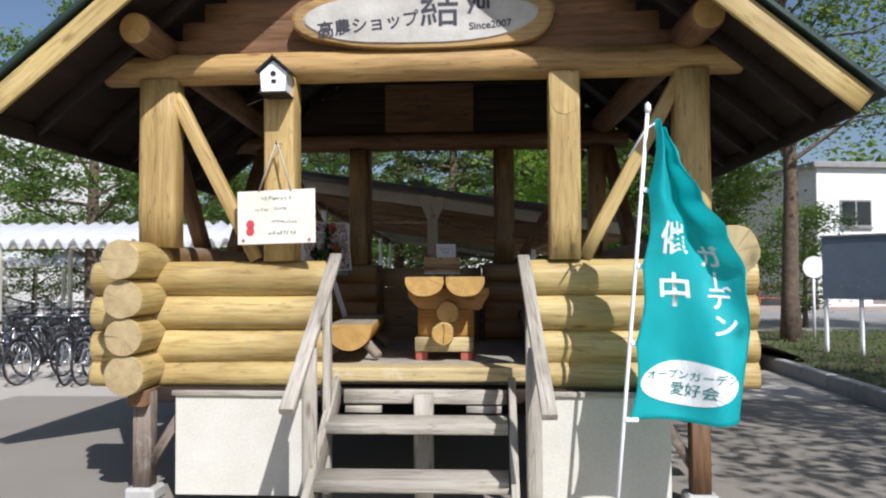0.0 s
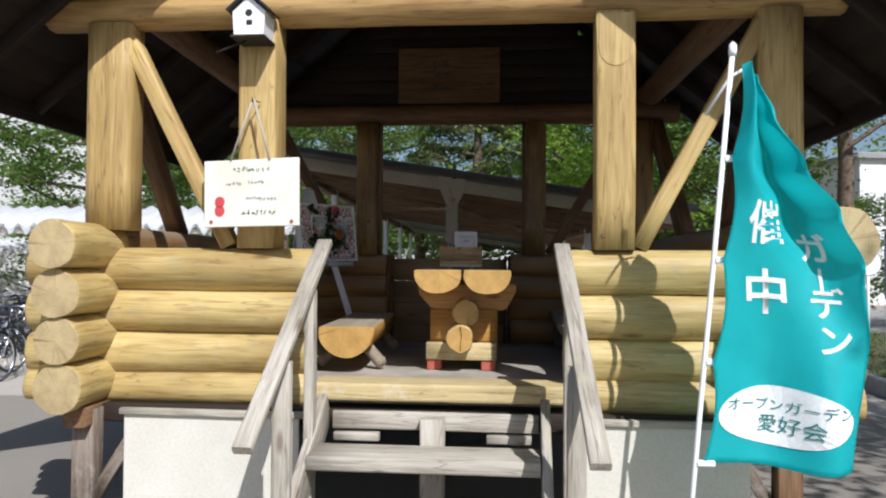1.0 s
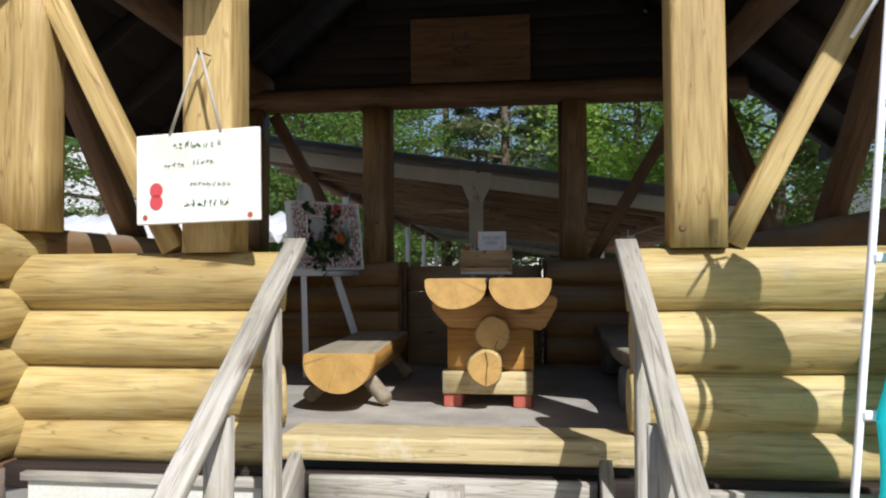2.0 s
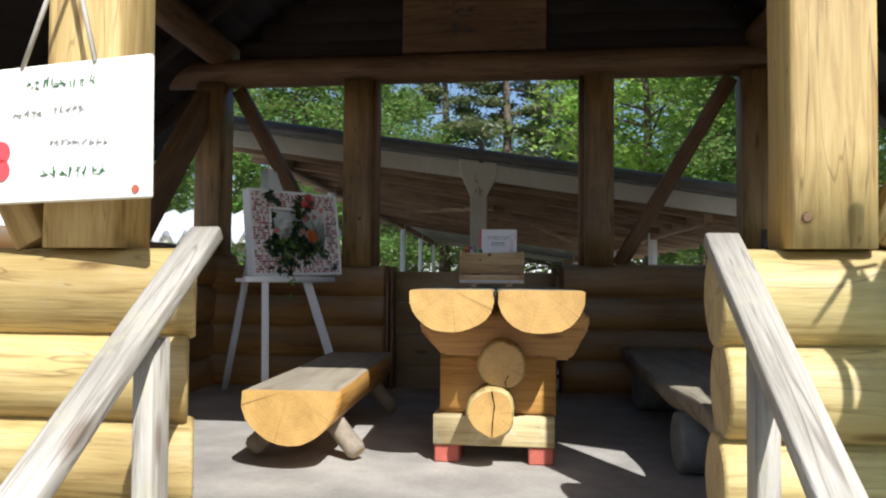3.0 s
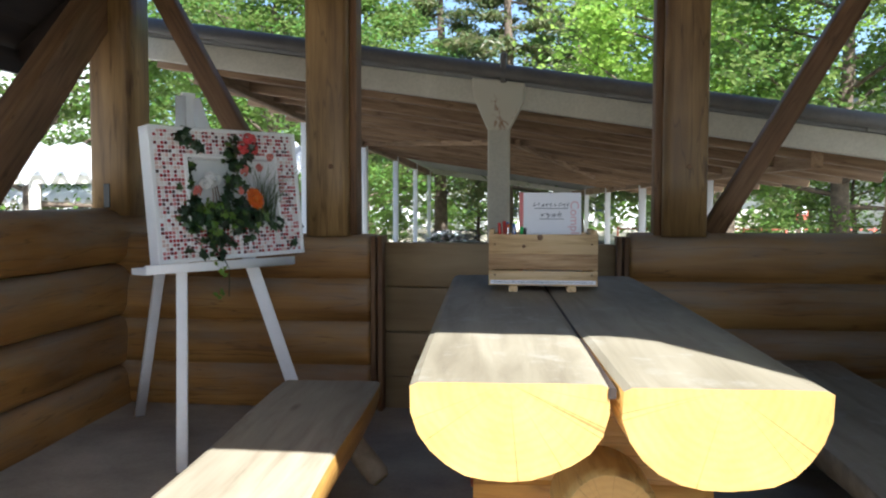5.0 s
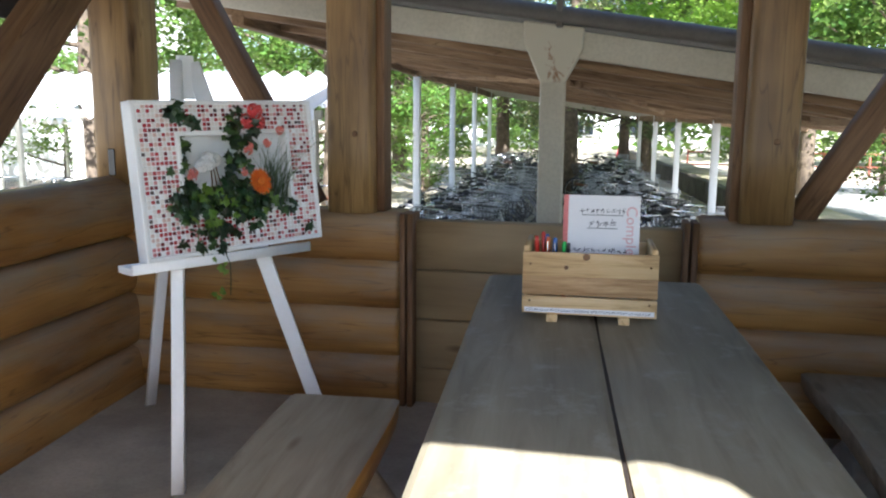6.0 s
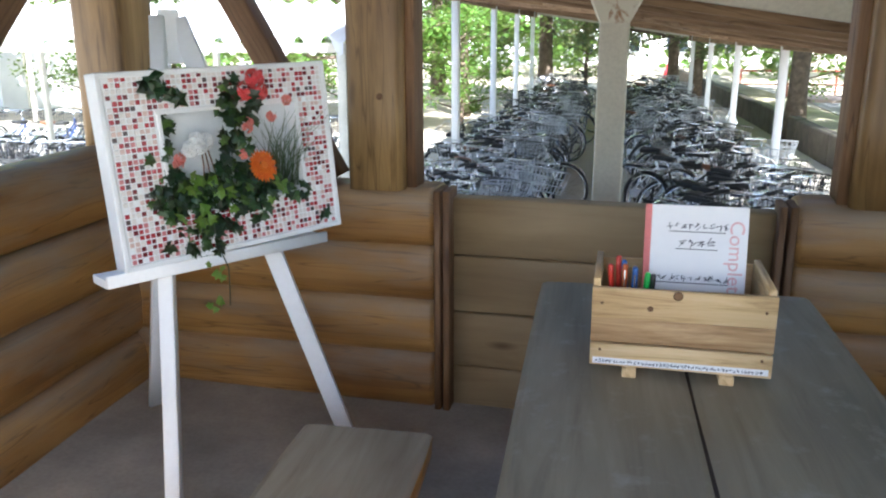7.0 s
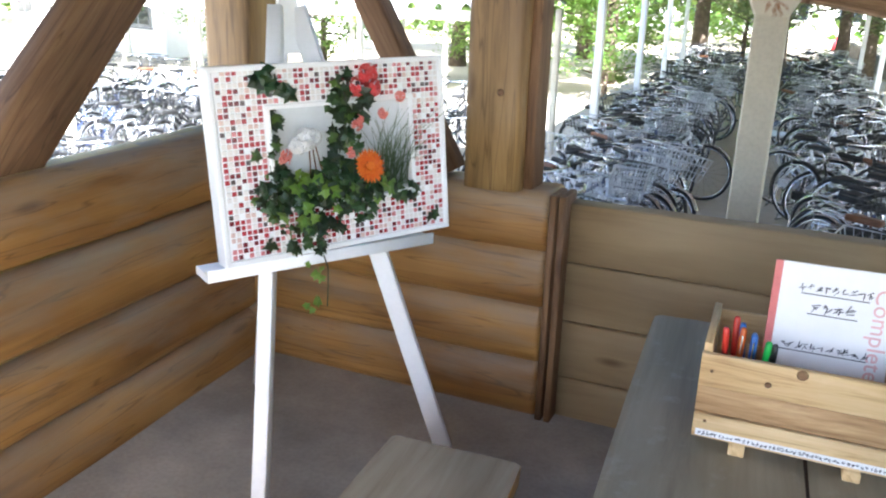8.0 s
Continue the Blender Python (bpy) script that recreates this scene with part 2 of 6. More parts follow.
CONC = plain("footing_concrete", (0.52, 0.51, 0.48), (0.40, 0.39, 0.36), 8, 0.85, bumpy=0.4)
BOARDG = plain("board_grey_blue", (0.20, 0.25, 0.31), (0.16, 0.20, 0.26), 3, 0.45, 0.2)
HOUSEW = plain("house_render", (0.82, 0.82, 0.81), (0.74, 0.74, 0.73), 1.2, 0.8)
GLASS, gn, gl, gp = node_mat("window_glass")
gp.inputs["Base Color"].default_value = (0.02, 0.025, 0.03, 1)
gp.inputs["Roughness"].default_value = 0.06
TILES = island("mosaic_tile", [(0.0, (0.80, 0.76, 0.74)), (0.33, (0.40, 0.045, 0.055)), (0.52, (0.60, 0.23, 0.24)), (0.68, (0.17, 0.025, 0.032)),
                               (0.83, (0.70, 0.52, 0.47)), (0.94, (0.11, 0.08, 0.08))], 0.25)
IVY = leafy("ivy_leaf", [(0.006, 0.020, 0.010), (0.009, 0.030, 0.012), (0.014, 0.045, 0.016), (0.022, 0.065, 0.02), (0.09, 0.16, 0.028)], 0.15, 0.32)
BLADE = leafy("grass_blade", [(0.04, 0.10, 0.04), (0.09, 0.16, 0.07), (0.12, 0.17, 0.10)], 0.2)
PETALW = leafy("white_petal", [(0.90, 0.91, 0.93), (0.84, 0.86, 0.90)], 0.3)
PETALR = leafy("red_petal", [(0.70, 0.04, 0.06), (0.78, 0.12, 0.13), (0.62, 0.03, 0.05)], 0.25)
PETALP = leafy("pink_petal", [(0.72, 0.16, 0.15), (0.70, 0.28, 0.24)], 0.2)
PETALO = leafy("orange_petal", [(0.78, 0.13, 0.01), (0.80, 0.20, 0.015), (0.66, 0.09, 0.008)], 0.2)
GREEN_A = leafy("maple_leaf", [(0.14, 0.29, 0.03), (0.22, 0.40, 0.045), (0.32, 0.50, 0.07), (0.13, 0.29, 0.03)], 0.6)
LIME = leafy("lime_leaf", [(0.10, 0.21, 0.025), (0.19, 0.30, 0.05)], 0.25, 0.35)
GREEN_B = leafy("dark_leaf", [(0.04, 0.115, 0.018), (0.08, 0.185, 0.028), (0.14, 0.27, 0.045)], 0.5)
GREEN_C = leafy("needle_tuft", [(0.04, 0.09, 0.03), (0.075, 0.135, 0.045), (0.15, 0.18, 0.08), (0.22, 0.19, 0.11)], 0.4)
GRASSM = leafy("lawn_blade", [(0.05, 0.11, 0.018), (0.09, 0.16, 0.03), (0.13, 0.19, 0.045)], 0.3)


def ground_mat():
    m, n, l, p = node_mat("ground")
    tc = n.new("ShaderNodeTexCoord")
    sep = n.new("ShaderNodeSeparateXYZ")
    l.new(tc.outputs["Object"], sep.inputs[0])
    v = tc.outputs["Object"]
    big = noise_tex(n, l, v, 0.5, 6, 0.6)
    mid = noise_tex(n, l, v, 5, 6, 0.65)
    fine = noise_tex(n, l, v, 130, 3, 0.7)
    asph = mix(n, l, (0.23, 0.208, 0.175), (0.33, 0.30, 0.25), big)
    asph = mix(n, l, asph, ramp(n, l, fine, [(0.3, (0.55, 0.55, 0.55)), (0.65, (1.1, 1.1, 1.1))]), 0.7, "MULTIPLY")
    conc = mix(n, l, (0.36, 0.33, 0.28), (0.50, 0.46, 0.40), mid)
    earth = mix(n, l, (0.30, 0.245, 0.17), (0.52, 0.46, 0.36), big)

    def step(sock, at, width, out=None):
        r = n.new("ShaderNodeMapRange")
        r.inputs[1].default_value, r.inputs[2].default_value = at - width, at + width
        l.new(sock, r.inputs[0])
        return r.outputs[0]
    left = n.new("ShaderNodeMath")
    left.operation = "MULTIPLY"
    left.inputs[1].default_value = -1
    l.new(sep.outputs[0], left.inputs[0])
    c = mix(n, l, asph, conc, step(left.outputs[0], 5.75, 0.03))
    c = mix(n, l, c, conc, step(sep.outputs[1], 4.6, 0.05))
    c = mix(n, l, c, earth, step(sep.outputs[1], 19.0, 1.5))
    l.new(c, p.inputs["Base Color"])
    p.inputs["Roughness"].default_value = 0.9
    bump(n, l, p, fine, 0.5, 0.006)
    return m


GROUND = ground_mat()

# ---- mesh helpers ----
rng = random.Random(7)


def part(name, bm, material, parent=None, label="", m=None, smooth=False):
    """Links a bmesh as one mesh object under a thing or a part."""
    me = bpy.data.meshes.new(name)
    bm.to_mesh(me)
    bm.free()
    for mt in (material if isinstance(material, (list, tuple)) else [material]):
        me.materials.append(mt)
    if smooth:
        me.polygons.foreach_set("use_smooth", [True] * len(me.polygons))
    return put(name, me, parent, label, m)


def put(name, me, parent=None, label="", m=None):
    ob = new(name, me)
    if parent:
        ob.parent = parent
    if m is not None:
        ob.matrix_basis = m
    if label:
        ob["label"] = label
    return ob


def thing(name, label, category, group="", kind="", at=(0, 0, 0), rz=0):
    ob = new(name)
    ob.empty_display_size = 0.1
    ob.matrix_basis = pose(*at, 0, 0, rz)
    return tagged(ob, label, category, group, kind)


def along(p0, p1, roll=0.0):
    """A pose whose x runs from p0 to p1, with the middle as origin."""
    p0, p1 = Vector(p0), Vector(p1)
    d = (p1 - p0).normalized()
    side = Vector((0, 0, 1)).cross(d)
    side = side.normalized() if side.length > 1e-4 else Vector((0, 1, 0))
    up = d.cross(side)
    r = Matrix((d, side, up)).transposed().to_4x4()
    return Matrix.Translation((p0 + p1) / 2) @ r @ Matrix.Rotation(roll, 4, "X"), (p1 - p0).length


def bm_box(sx, sy, sz, bev=0.006, at=(0, 0, 0), bm=None, segs=1):
    own = bm is None
    b = bmesh.new() if own else bm
    tmp = bmesh.new()
    bmesh.ops.create_cube(tmp, size=1, matrix=Matrix.Translation(at) @ Matrix.Diagonal((sx, sy, sz, 1)))
    if bev > 0:
        bmesh.ops.bevel(tmp, geom=tmp.edges[:], offset=bev, segments=segs, affect="EDGES", profile=0.5)
    me = bpy.data.meshes.new("t")
    tmp.to_mesh(me)
    tmp.free()
    b.from_mesh(me)
    bpy.data.meshes.remove(me)
    return b


def rings_mesh(rings, cap0=True, cap1=True, capmat=1, closed=True):
    """A skin over rings of points (each a list of Vectors), with caps of another material."""
    bm = bmesh.new()
    vs = [[bm.verts.new(p) for p in r] for r in rings]
    k = len(rings[0])
    for a, b in zip(vs, vs[1:]):
        for i in range(k if closed else k - 1):
            bm.faces.new((a[i], a[(i + 1) % k], b[(i + 1) % k], b[i])).smooth = True
    if cap0:
        bm.faces.new(vs[0][::-1]).material_index = capmat
    if cap1:
        bm.faces.new(vs[-1]).material_index = capmat
    bmesh.ops.recalc_face_normals(bm, faces=bm.faces[:])
    return bm


def bm_log(length, r, seed=0, segs=22, rough=0.035, taper=0.0, chamfer=0.02, squash=(1, 1), bottom=None, top=None, miter=0.0, hew=0, hew_from=-9.0):
    """A log along x: uneven girth, rounded lips; top/bottom cut flat at the given heights; hew (+1, -1) squares the side towards +y or -y."""
    n = max(6, int(length / 0.11))
    rings = []
    xs = [-length / 2 + length * i / n for i in range(n + 1)]
    xs = [xs[0]] + [xs[0] + chamfer] + xs[1:-1] + [xs[-1] - chamfer] + [xs[-1]]
    for j, x in enumerate(xs):
        lip = 1 - (chamfer * 0.55 / r if j in (0, len(xs) - 1) else 0)
        ring = []
        for i in range(segs):
            a = 2 * math.pi * i / segs
            q = Vector((x * 1.1, math.cos(a) * 1.3 + seed * 7.3, math.sin(a) * 1.3 - seed * 3.1))
            rr = r * lip * (1 + rough * 1.6 * noise.noise(q) + rough * 0.5 * noise.noise(q * 3.1)) * (1 + taper * x / length)
            y, z = rr * math.cos(a) * squash[0], rr * math.sin(a) * squash[1]
            if hew and y * hew > 0:
                k = (abs(math.cos(a)) ** 3.4 + abs(math.sin(a)) ** 3.4) ** (-1 / 3.4)
                t = min(1.0, max(0.0, (x + length / 2 - hew_from) / 0.15))
                y, z = y * (1 - t + t * k * 0.86), z * (1 - t + t * k)
            if bottom is not None:
                z = max(z, bottom)
            if top is not None:
                z = min(z, top)
            ring.append(Vector((x - (miter * (y + r) if j > len(xs) - 4 else 0), y, z)))
        rings.append(ring)
    return rings_mesh(rings)


def log(name, p0, p1, r, parent, seed=0, label="", mats=None, **kw):
    m, length = along(p0, p1)
    return part(name, bm_log(length, r, seed, **kw), mats or [LOG, LOGEND], parent, label, m)


def bm_timber(length, w, h, bev=0.012, seed=0, wobble=0.004):
    """A sawn timber along x with eased, slightly wavering edges."""
    n = max(2, int(length / 0.25))
    prof = []
    hw, hh = w / 2, h / 2
    for sy, sz in ((1, -1), (1, 1), (-1, 1), (-1, -1)):
        c = (sy * (hw - bev), sz * (hh - bev))
        a0 = {(1, -1): -90, (1, 1): 0, (-1, 1): 90, (-1, -1): 180}[(sy, sz)]
        for k in range(3):
            a = radians(a0 + 45 * k)
            prof.append((c[0] + bev * math.cos(a), c[1] + bev * math.sin(a)))
    rings = []
    for j in range(n + 1):
        x = -length / 2 + length * j / n
        dy = wobble * noise.noise(Vector((x * 1.3, seed * 5.1, 0.3)))
        dz = wobble * noise.noise(Vector((x * 1.3, seed * 5.1, 9.3)))
        sc = 1 + wobble * 2 * noise.noise(Vector((x * 2, seed * 3.7, 4.4)))
        rings.append([Vector((x, y * sc + dy, z * sc + dz)) for y, z in prof])
    return rings_mesh(rings)


def timber(name, p0, p1, w, h, mat, parent, label="", bev=0.012, seed=0, roll=0.0, end=None):
    m, length = along(p0, p1, roll)
    return part(name, bm_timber(length, w, h, bev, seed), [mat, end or mat], parent, label, m)


def bm_tube(pts, r, segs=8, bm=None, caps=True):
    b = bm or bmesh.new()
    pts = [Vector(p) for p in pts]
    prev = None
    for i, p in enumerate(pts):
        d = (pts[min(i + 1, len(pts) - 1)] - pts[max(i - 1, 0)]).normalized()
        ref = Vector((0, 0, 1)) if abs(d.z) < 0.9 else Vector((1, 0, 0))
        u = d.cross(ref).normalized()
        w = d.cross(u)
        rr = r[i] if isinstance(r, (list, tuple)) else r
        ring = [b.verts.new(p + u * math.cos(2 * math.pi * k / segs) * rr + w * math.sin(2 * math.pi * k / segs) * rr) for k in range(segs)]
        if prev:
            for k in range(segs):
                b.faces.new((prev[k], ring[k], ring[(k + 1) % segs], prev[(k + 1) % segs])).smooth = True
        elif caps:
            b.faces.new(ring)
        prev = ring
    if caps:
        b.faces.new(prev[::-1])
    return b


def bm_torus(R, r, segs=24, tube=6, bm=None, flat=1.0):
    b = bm or bmesh.new()
    vs = []
    for i in range(segs):
        a = 2 * math.pi * i / segs
        row = []
        for k in range(tube):
            t = 2 * math.pi * k / tube
            q = R + r * math.cos(t)
            row.append(b.verts.new((q * math.cos(a), r * flat * math.sin(t), q * math.sin(a))))
        vs.append(row)
    for i in range(segs):
        for k in range(tube):
            b.faces.new((vs[i][k], vs[(i + 1) % segs][k], vs[(i + 1) % segs][(k + 1) % tube], vs[i][(k + 1) % tube])).smooth = True
    return b


def leaves_mesh(name, centres, normals, sizes, mat, r, aspect=0.7, fold=0.25):
    """Many folded leaves, four corners and a raised midrib each."""
    verts, faces = [], []
    for c, nv, s in zip(centres, normals, sizes):
        nv = Vector(nv).normalized()
        u = nv.cross(Vector((r.uniform(-1, 1), r.uniform(-1, 1), r.uniform(-1, 1)))).normalized()
        w = nv.cross(u)
        c = Vector(c)
        b = len(verts)
        verts += [c - u * s * 0.5, c + w * s * aspect * 0.5 + nv * s * fold * 0.5, c + u * s * 0.5, c - w * s * aspect * 0.5 + nv * s * fold * 0.5]
        faces += [(b, b + 1, b + 2), (b, b + 2, b + 3)]
    me = bpy.data.meshes.new(name)
    me.from_pydata([tuple(v) for v in verts], [], faces)
    me.materials.append(mat)
    return me


def text_mesh(body, size, extrude=0.0, bold=0.0):
    cu = bpy.data.curves.new("letters", "FONT")
    cu.body, cu.size, cu.align_x, cu.align_y, cu.extrude = body, size, "CENTER", "CENTER", extrude
    cu.resolution_u, cu.offset = 3, bold * size
    ob = new("letters", cu)
    bpy.context.view_layer.update()
    me = bpy.data.meshes.new_from_object(ob.evaluated_get(bpy.context.evaluated_depsgraph_get()))
    bpy.data.objects.remove(ob)
    bpy.data.curves.remove(cu)
    return me


def lettering(name, body, size, mat, parent, m, extrude=0.001, label="", bold=0.0):
    me = text_mesh(body, size, extrude, bold)
    me.materials.clear()
    me.materials.append(mat)
    return put(name, me, parent, label, m)


def strokes(name, rows, mat, parent, m, r, thick=0.0012):
    """Handwriting too small to read: rows (x0, x1, y, height) of slanting strokes in the xy plane of m, one part a row."""
    for x0, x1, y, hh in rows:
        bm = bmesh.new()
        x = x0
        while x < x1:
            for _ in range(r.choice((3, 4, 4, 5))):
                q = Matrix.Translation((x + r.uniform(0.15, 0.65) * hh, y + r.uniform(-0.32, 0.32) * hh, 0)) @ Matrix.Rotation(r.choice((0.1, 0.15, 1.35, 1.5, 0.8, -0.7)) + r.gauss(0, 0.15), 4, "Z")
                ln, w = r.uniform(0.35, 0.95) * hh * 0.5, hh * r.uniform(0.04, 0.075)
                top = [bm.verts.new(q @ Vector(c)) for c in ((-ln, -w * 0.5, thick), (ln, -w, thick), (ln, w, thick), (-ln, w * 0.5, thick))]
                low = [bm.verts.new(v.co - Vector((0, 0, thick))) for v in top]
                bm.faces.new(top)
                for k in range(4):
                    bm.faces.new((top[k], low[k], low[(k + 1) % 4], top[(k + 1) % 4]))
            x += hh * r.uniform(0.85, 1.15)
        bmesh.ops.recalc_face_normals(bm, faces=bm.faces[:])
        tagged(part(name, bm, mat, parent, "", m), kind="stuff")

# ---- ground and surroundings: large structure ----
G = 0.04      # ground level
FZ = 0.88     # floor of the shelter
K = -0.05     # the side walls run back along (K, 1)


def sx(x, y):
    return x + K * y


bm = bmesh.new()
bmesh.ops.create_grid(bm, x_segments=8, y_segments=8, size=400)
part("ground", bm, GROUND, m=pose(0, 0, G))
tagged(bpy.data.objects["ground"], "grey asphalt yard running into pale concrete and bare earth", "ground", kind="structure")

# ---- the log shelter: floor, walls, frame, roof ----
floor = part("floor", bm_box(4.1, 3.54, 0.06, 0.004), FLOOR, m=pose(0.0, 1.86, FZ - 0.03))
tagged(floor, "worn grey deck floor inside the log shelter", "floor", kind="structure")

wfl = thing("wall_front_left", "low wall of stacked round pine logs with notched corner", "wall", kind="structure")
wfr = thing("wall_front_right", "low wall of stacked round pine logs beside the steps", "wall", kind="structure")
FRONT_Z = (1.595, 1.345, 1.09, 0.885)
for i, z in enumerate(FRONT_Z):
    last = i == 3
    kw = dict(top=0.128 if i == 0 else None, bottom=-0.075 if last else None, rough=0.055, chamfer=0.012)
    log("log", (-2.36, 0.11, z), (-0.575 - 0.02 * (i % 2), 0.11, z), 0.137, wfl, i + 1, miter=0.45, **kw)
    log("log", (0.845 + 0.015 * (i % 2), 0.11, z), (2.46, 0.11, z), 0.137, wfr, i + 11, **kw)

wl_ = thing("wall_left", "side wall of stacked round pine logs with butt ends showing", "wall", kind="structure")
wr_ = thing("wall_right", "side wall of stacked round pine logs with butt ends showing", "wall", kind="structure")
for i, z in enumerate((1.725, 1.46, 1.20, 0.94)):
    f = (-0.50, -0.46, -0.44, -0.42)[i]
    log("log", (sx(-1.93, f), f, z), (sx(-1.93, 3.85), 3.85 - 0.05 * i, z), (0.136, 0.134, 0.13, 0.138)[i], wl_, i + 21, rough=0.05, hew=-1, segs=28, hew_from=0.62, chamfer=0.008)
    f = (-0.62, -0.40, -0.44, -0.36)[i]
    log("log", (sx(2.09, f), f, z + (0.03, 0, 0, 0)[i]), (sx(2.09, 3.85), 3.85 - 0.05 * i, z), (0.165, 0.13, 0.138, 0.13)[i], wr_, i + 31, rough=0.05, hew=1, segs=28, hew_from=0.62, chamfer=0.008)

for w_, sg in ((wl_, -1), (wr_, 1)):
    # faces turned to the room get browner pine standing for shade; pale yellow outside
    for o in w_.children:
        o.data.materials.append(SHADELOG)
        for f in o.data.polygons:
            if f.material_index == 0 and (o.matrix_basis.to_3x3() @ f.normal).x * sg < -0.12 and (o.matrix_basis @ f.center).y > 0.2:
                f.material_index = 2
wb = thing("wall_back", "back wall of logs with a lower planked gap between slotted uprights", "wall", kind="structure")
YB = 3.51
for i, z in enumerate((1.635, 1.42, 1.205, 0.99)):
    log("log", (-2.45, YB, z), (-0.745, YB, z), 0.125, wb, i + 41, top=0.105 if i == 0 else None, squash=(1.1, 1.0), hew=-1, segs=28, mats=[SHADELOG, LOGEND])
    log("log", (0.485, YB, z), (2.2, YB, z), 0.125, wb, i + 51, top=0.12 if i == 0 else None, squash=(1.1, 1.0), hew=-1, segs=28, mats=[SHADELOG, LOGEND])
    timber("plank", (-0.685, YB, 1.70 - 0.11 - i * 0.22), (0.44, YB, 1.70 - 0.11 - i * 0.22), 0.08, 0.217, PLANKW, wb, "wide sawn plank", 0.008, i)
for x in (-0.715, 0.455):
    for dx in (-0.017, 0.017):
        timber("slotted_upright", (x + dx, YB - 0.045, FZ), (x + dx, YB - 0.045, 1.735), 0.14, 0.024, BROWN, wb, "slotted upright", 0.005, 3)

fr = thing("timber_frame", "yellow pine posts, braces and round beams carrying the roof", "frame", kind="structure")
# front posts, squared from logs, standing on the walls
for x0, x1, z0, s in ((-2.02, -1.73, 1.83, 1), (-1.065, -0.839, 1.722, 2), (1.015, 1.236, 1.722, 3), (1.91, 2.16, 1.86, 4)):
    timber("post", ((x0 + x1) / 2, 0.11, z0), ((x0 + x1) / 2, 0.11, 3.075), 0.23, x1 - x0, POST, fr, "", 0.055 if s in (1, 4) else 0.018, s)
# back posts: post pine with a colour darkened to give the shade indoors
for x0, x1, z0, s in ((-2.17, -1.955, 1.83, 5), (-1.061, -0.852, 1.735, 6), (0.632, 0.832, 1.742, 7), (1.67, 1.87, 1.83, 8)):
    timber("post", ((x0 + x1) / 2, YB - 0.02, z0), ((x0 + x1) / 2, YB - 0.02, 3.06), 0.24, x1 - x0, SHADEPOST, fr, "", 0.03, s)
# dark stop battens on the inner edges of the back posts
timber("batten", (-0.834, YB - 0.02, 1.735), (-0.834, YB - 0.02, 3.06), 0.12, 0.035, BROWN, fr, "dark batten", 0.004, 1)
timber("batten", (0.614, YB - 0.02, 1.742), (0.614, YB - 0.02, 3.06), 0.12, 0.035, BROWN, fr, "dark batten", 0.004, 2)
# scarf cuts and steel plates on the posts
def arch_plate(name, w, hgt, at, mat, label):
    bm = bmesh.new()
    pts = [(-w / 2, 0), (w / 2, 0)] + [(w / 2 * math.cos(math.pi * k / 12), hgt - w * 0.55 + w * 0.55 * math.sin(math.pi * k / 12)) for k in range(13)]
    a = [bm.verts.new((-z, 0, x)) for x, z in pts]
    b = [bm.verts.new((-z, 0.012, x)) for x, z in pts]
    bm.faces.new(a)
    for i in range(len(pts)):
        bm.faces.new((a[i], b[i], b[(i + 1) % len(pts)], a[(i + 1) % len(pts)]))
    bmesh.ops.recalc_face_normals(bm, faces=bm.faces[:])
    return part(name, bm, mat, fr, label, pose(*at) @ Matrix.Rotation(-math.pi / 2, 4, "Y"))


arch_plate("scarf_face", 0.19, 0.30, (1.126, -0.008, 3.06), POST, "smooth scarf cut with a rounded end")
part("knot", bm_tube([(1.055, -0.0105, 1.80), (1.055, -0.013, 1.80)], [0.014, 0.010], 10), BROWN, fr, "dark knot")
for x, z in ((-0.93, 2.07), (0.745, 2.06)):
    part("knot", bm_tube([(x, YB - 0.139, z), (x, YB - 0.142, z)], [0.013, 0.008], 10), BROWN, fr, "dark knot")
for x in (-2.075, 1.80):
    part("steel_plate", bm_box(0.035, 0.006, 0.12, 0.003), BLKPAINT, fr, "dark steel joint plate", pose(x, YB - 0.142, 1.93))
# front braces
timber("brace", (-1.80, 0.09, 3.04), (-1.13, 0.09, 1.735), 0.10, 0.10, POST, fr, "", 0.012, 3)
timber("brace", (1.96, 0.09, 3.04), (1.26, 0.09, 1.735), 0.10, 0.10, POST, fr, "", 0.012, 4)
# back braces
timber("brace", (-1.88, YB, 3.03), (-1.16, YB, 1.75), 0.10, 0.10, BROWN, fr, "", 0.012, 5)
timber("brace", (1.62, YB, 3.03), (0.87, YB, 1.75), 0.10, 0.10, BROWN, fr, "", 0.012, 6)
# side braces
for x, s in ((-1.94, 7), (2.09, 8)):
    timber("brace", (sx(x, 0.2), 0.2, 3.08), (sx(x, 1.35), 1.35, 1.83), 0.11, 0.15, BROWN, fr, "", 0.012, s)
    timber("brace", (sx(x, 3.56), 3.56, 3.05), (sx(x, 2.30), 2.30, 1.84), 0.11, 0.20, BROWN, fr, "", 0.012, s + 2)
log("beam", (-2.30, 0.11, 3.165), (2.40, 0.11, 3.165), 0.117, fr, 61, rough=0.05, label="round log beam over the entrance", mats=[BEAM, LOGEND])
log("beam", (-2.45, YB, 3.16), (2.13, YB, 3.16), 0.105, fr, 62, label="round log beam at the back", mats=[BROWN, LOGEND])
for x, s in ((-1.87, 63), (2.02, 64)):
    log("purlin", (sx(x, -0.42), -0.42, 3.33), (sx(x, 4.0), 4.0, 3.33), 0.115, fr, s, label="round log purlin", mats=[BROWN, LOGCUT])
log("ridge_beam", (0.052, 0.0, 4.78), (sx(0.052, 3.9), 3.9, 4.78), 0.11, fr, 65, label="round log ridge beam", mats=[BROWN, LOGEND])

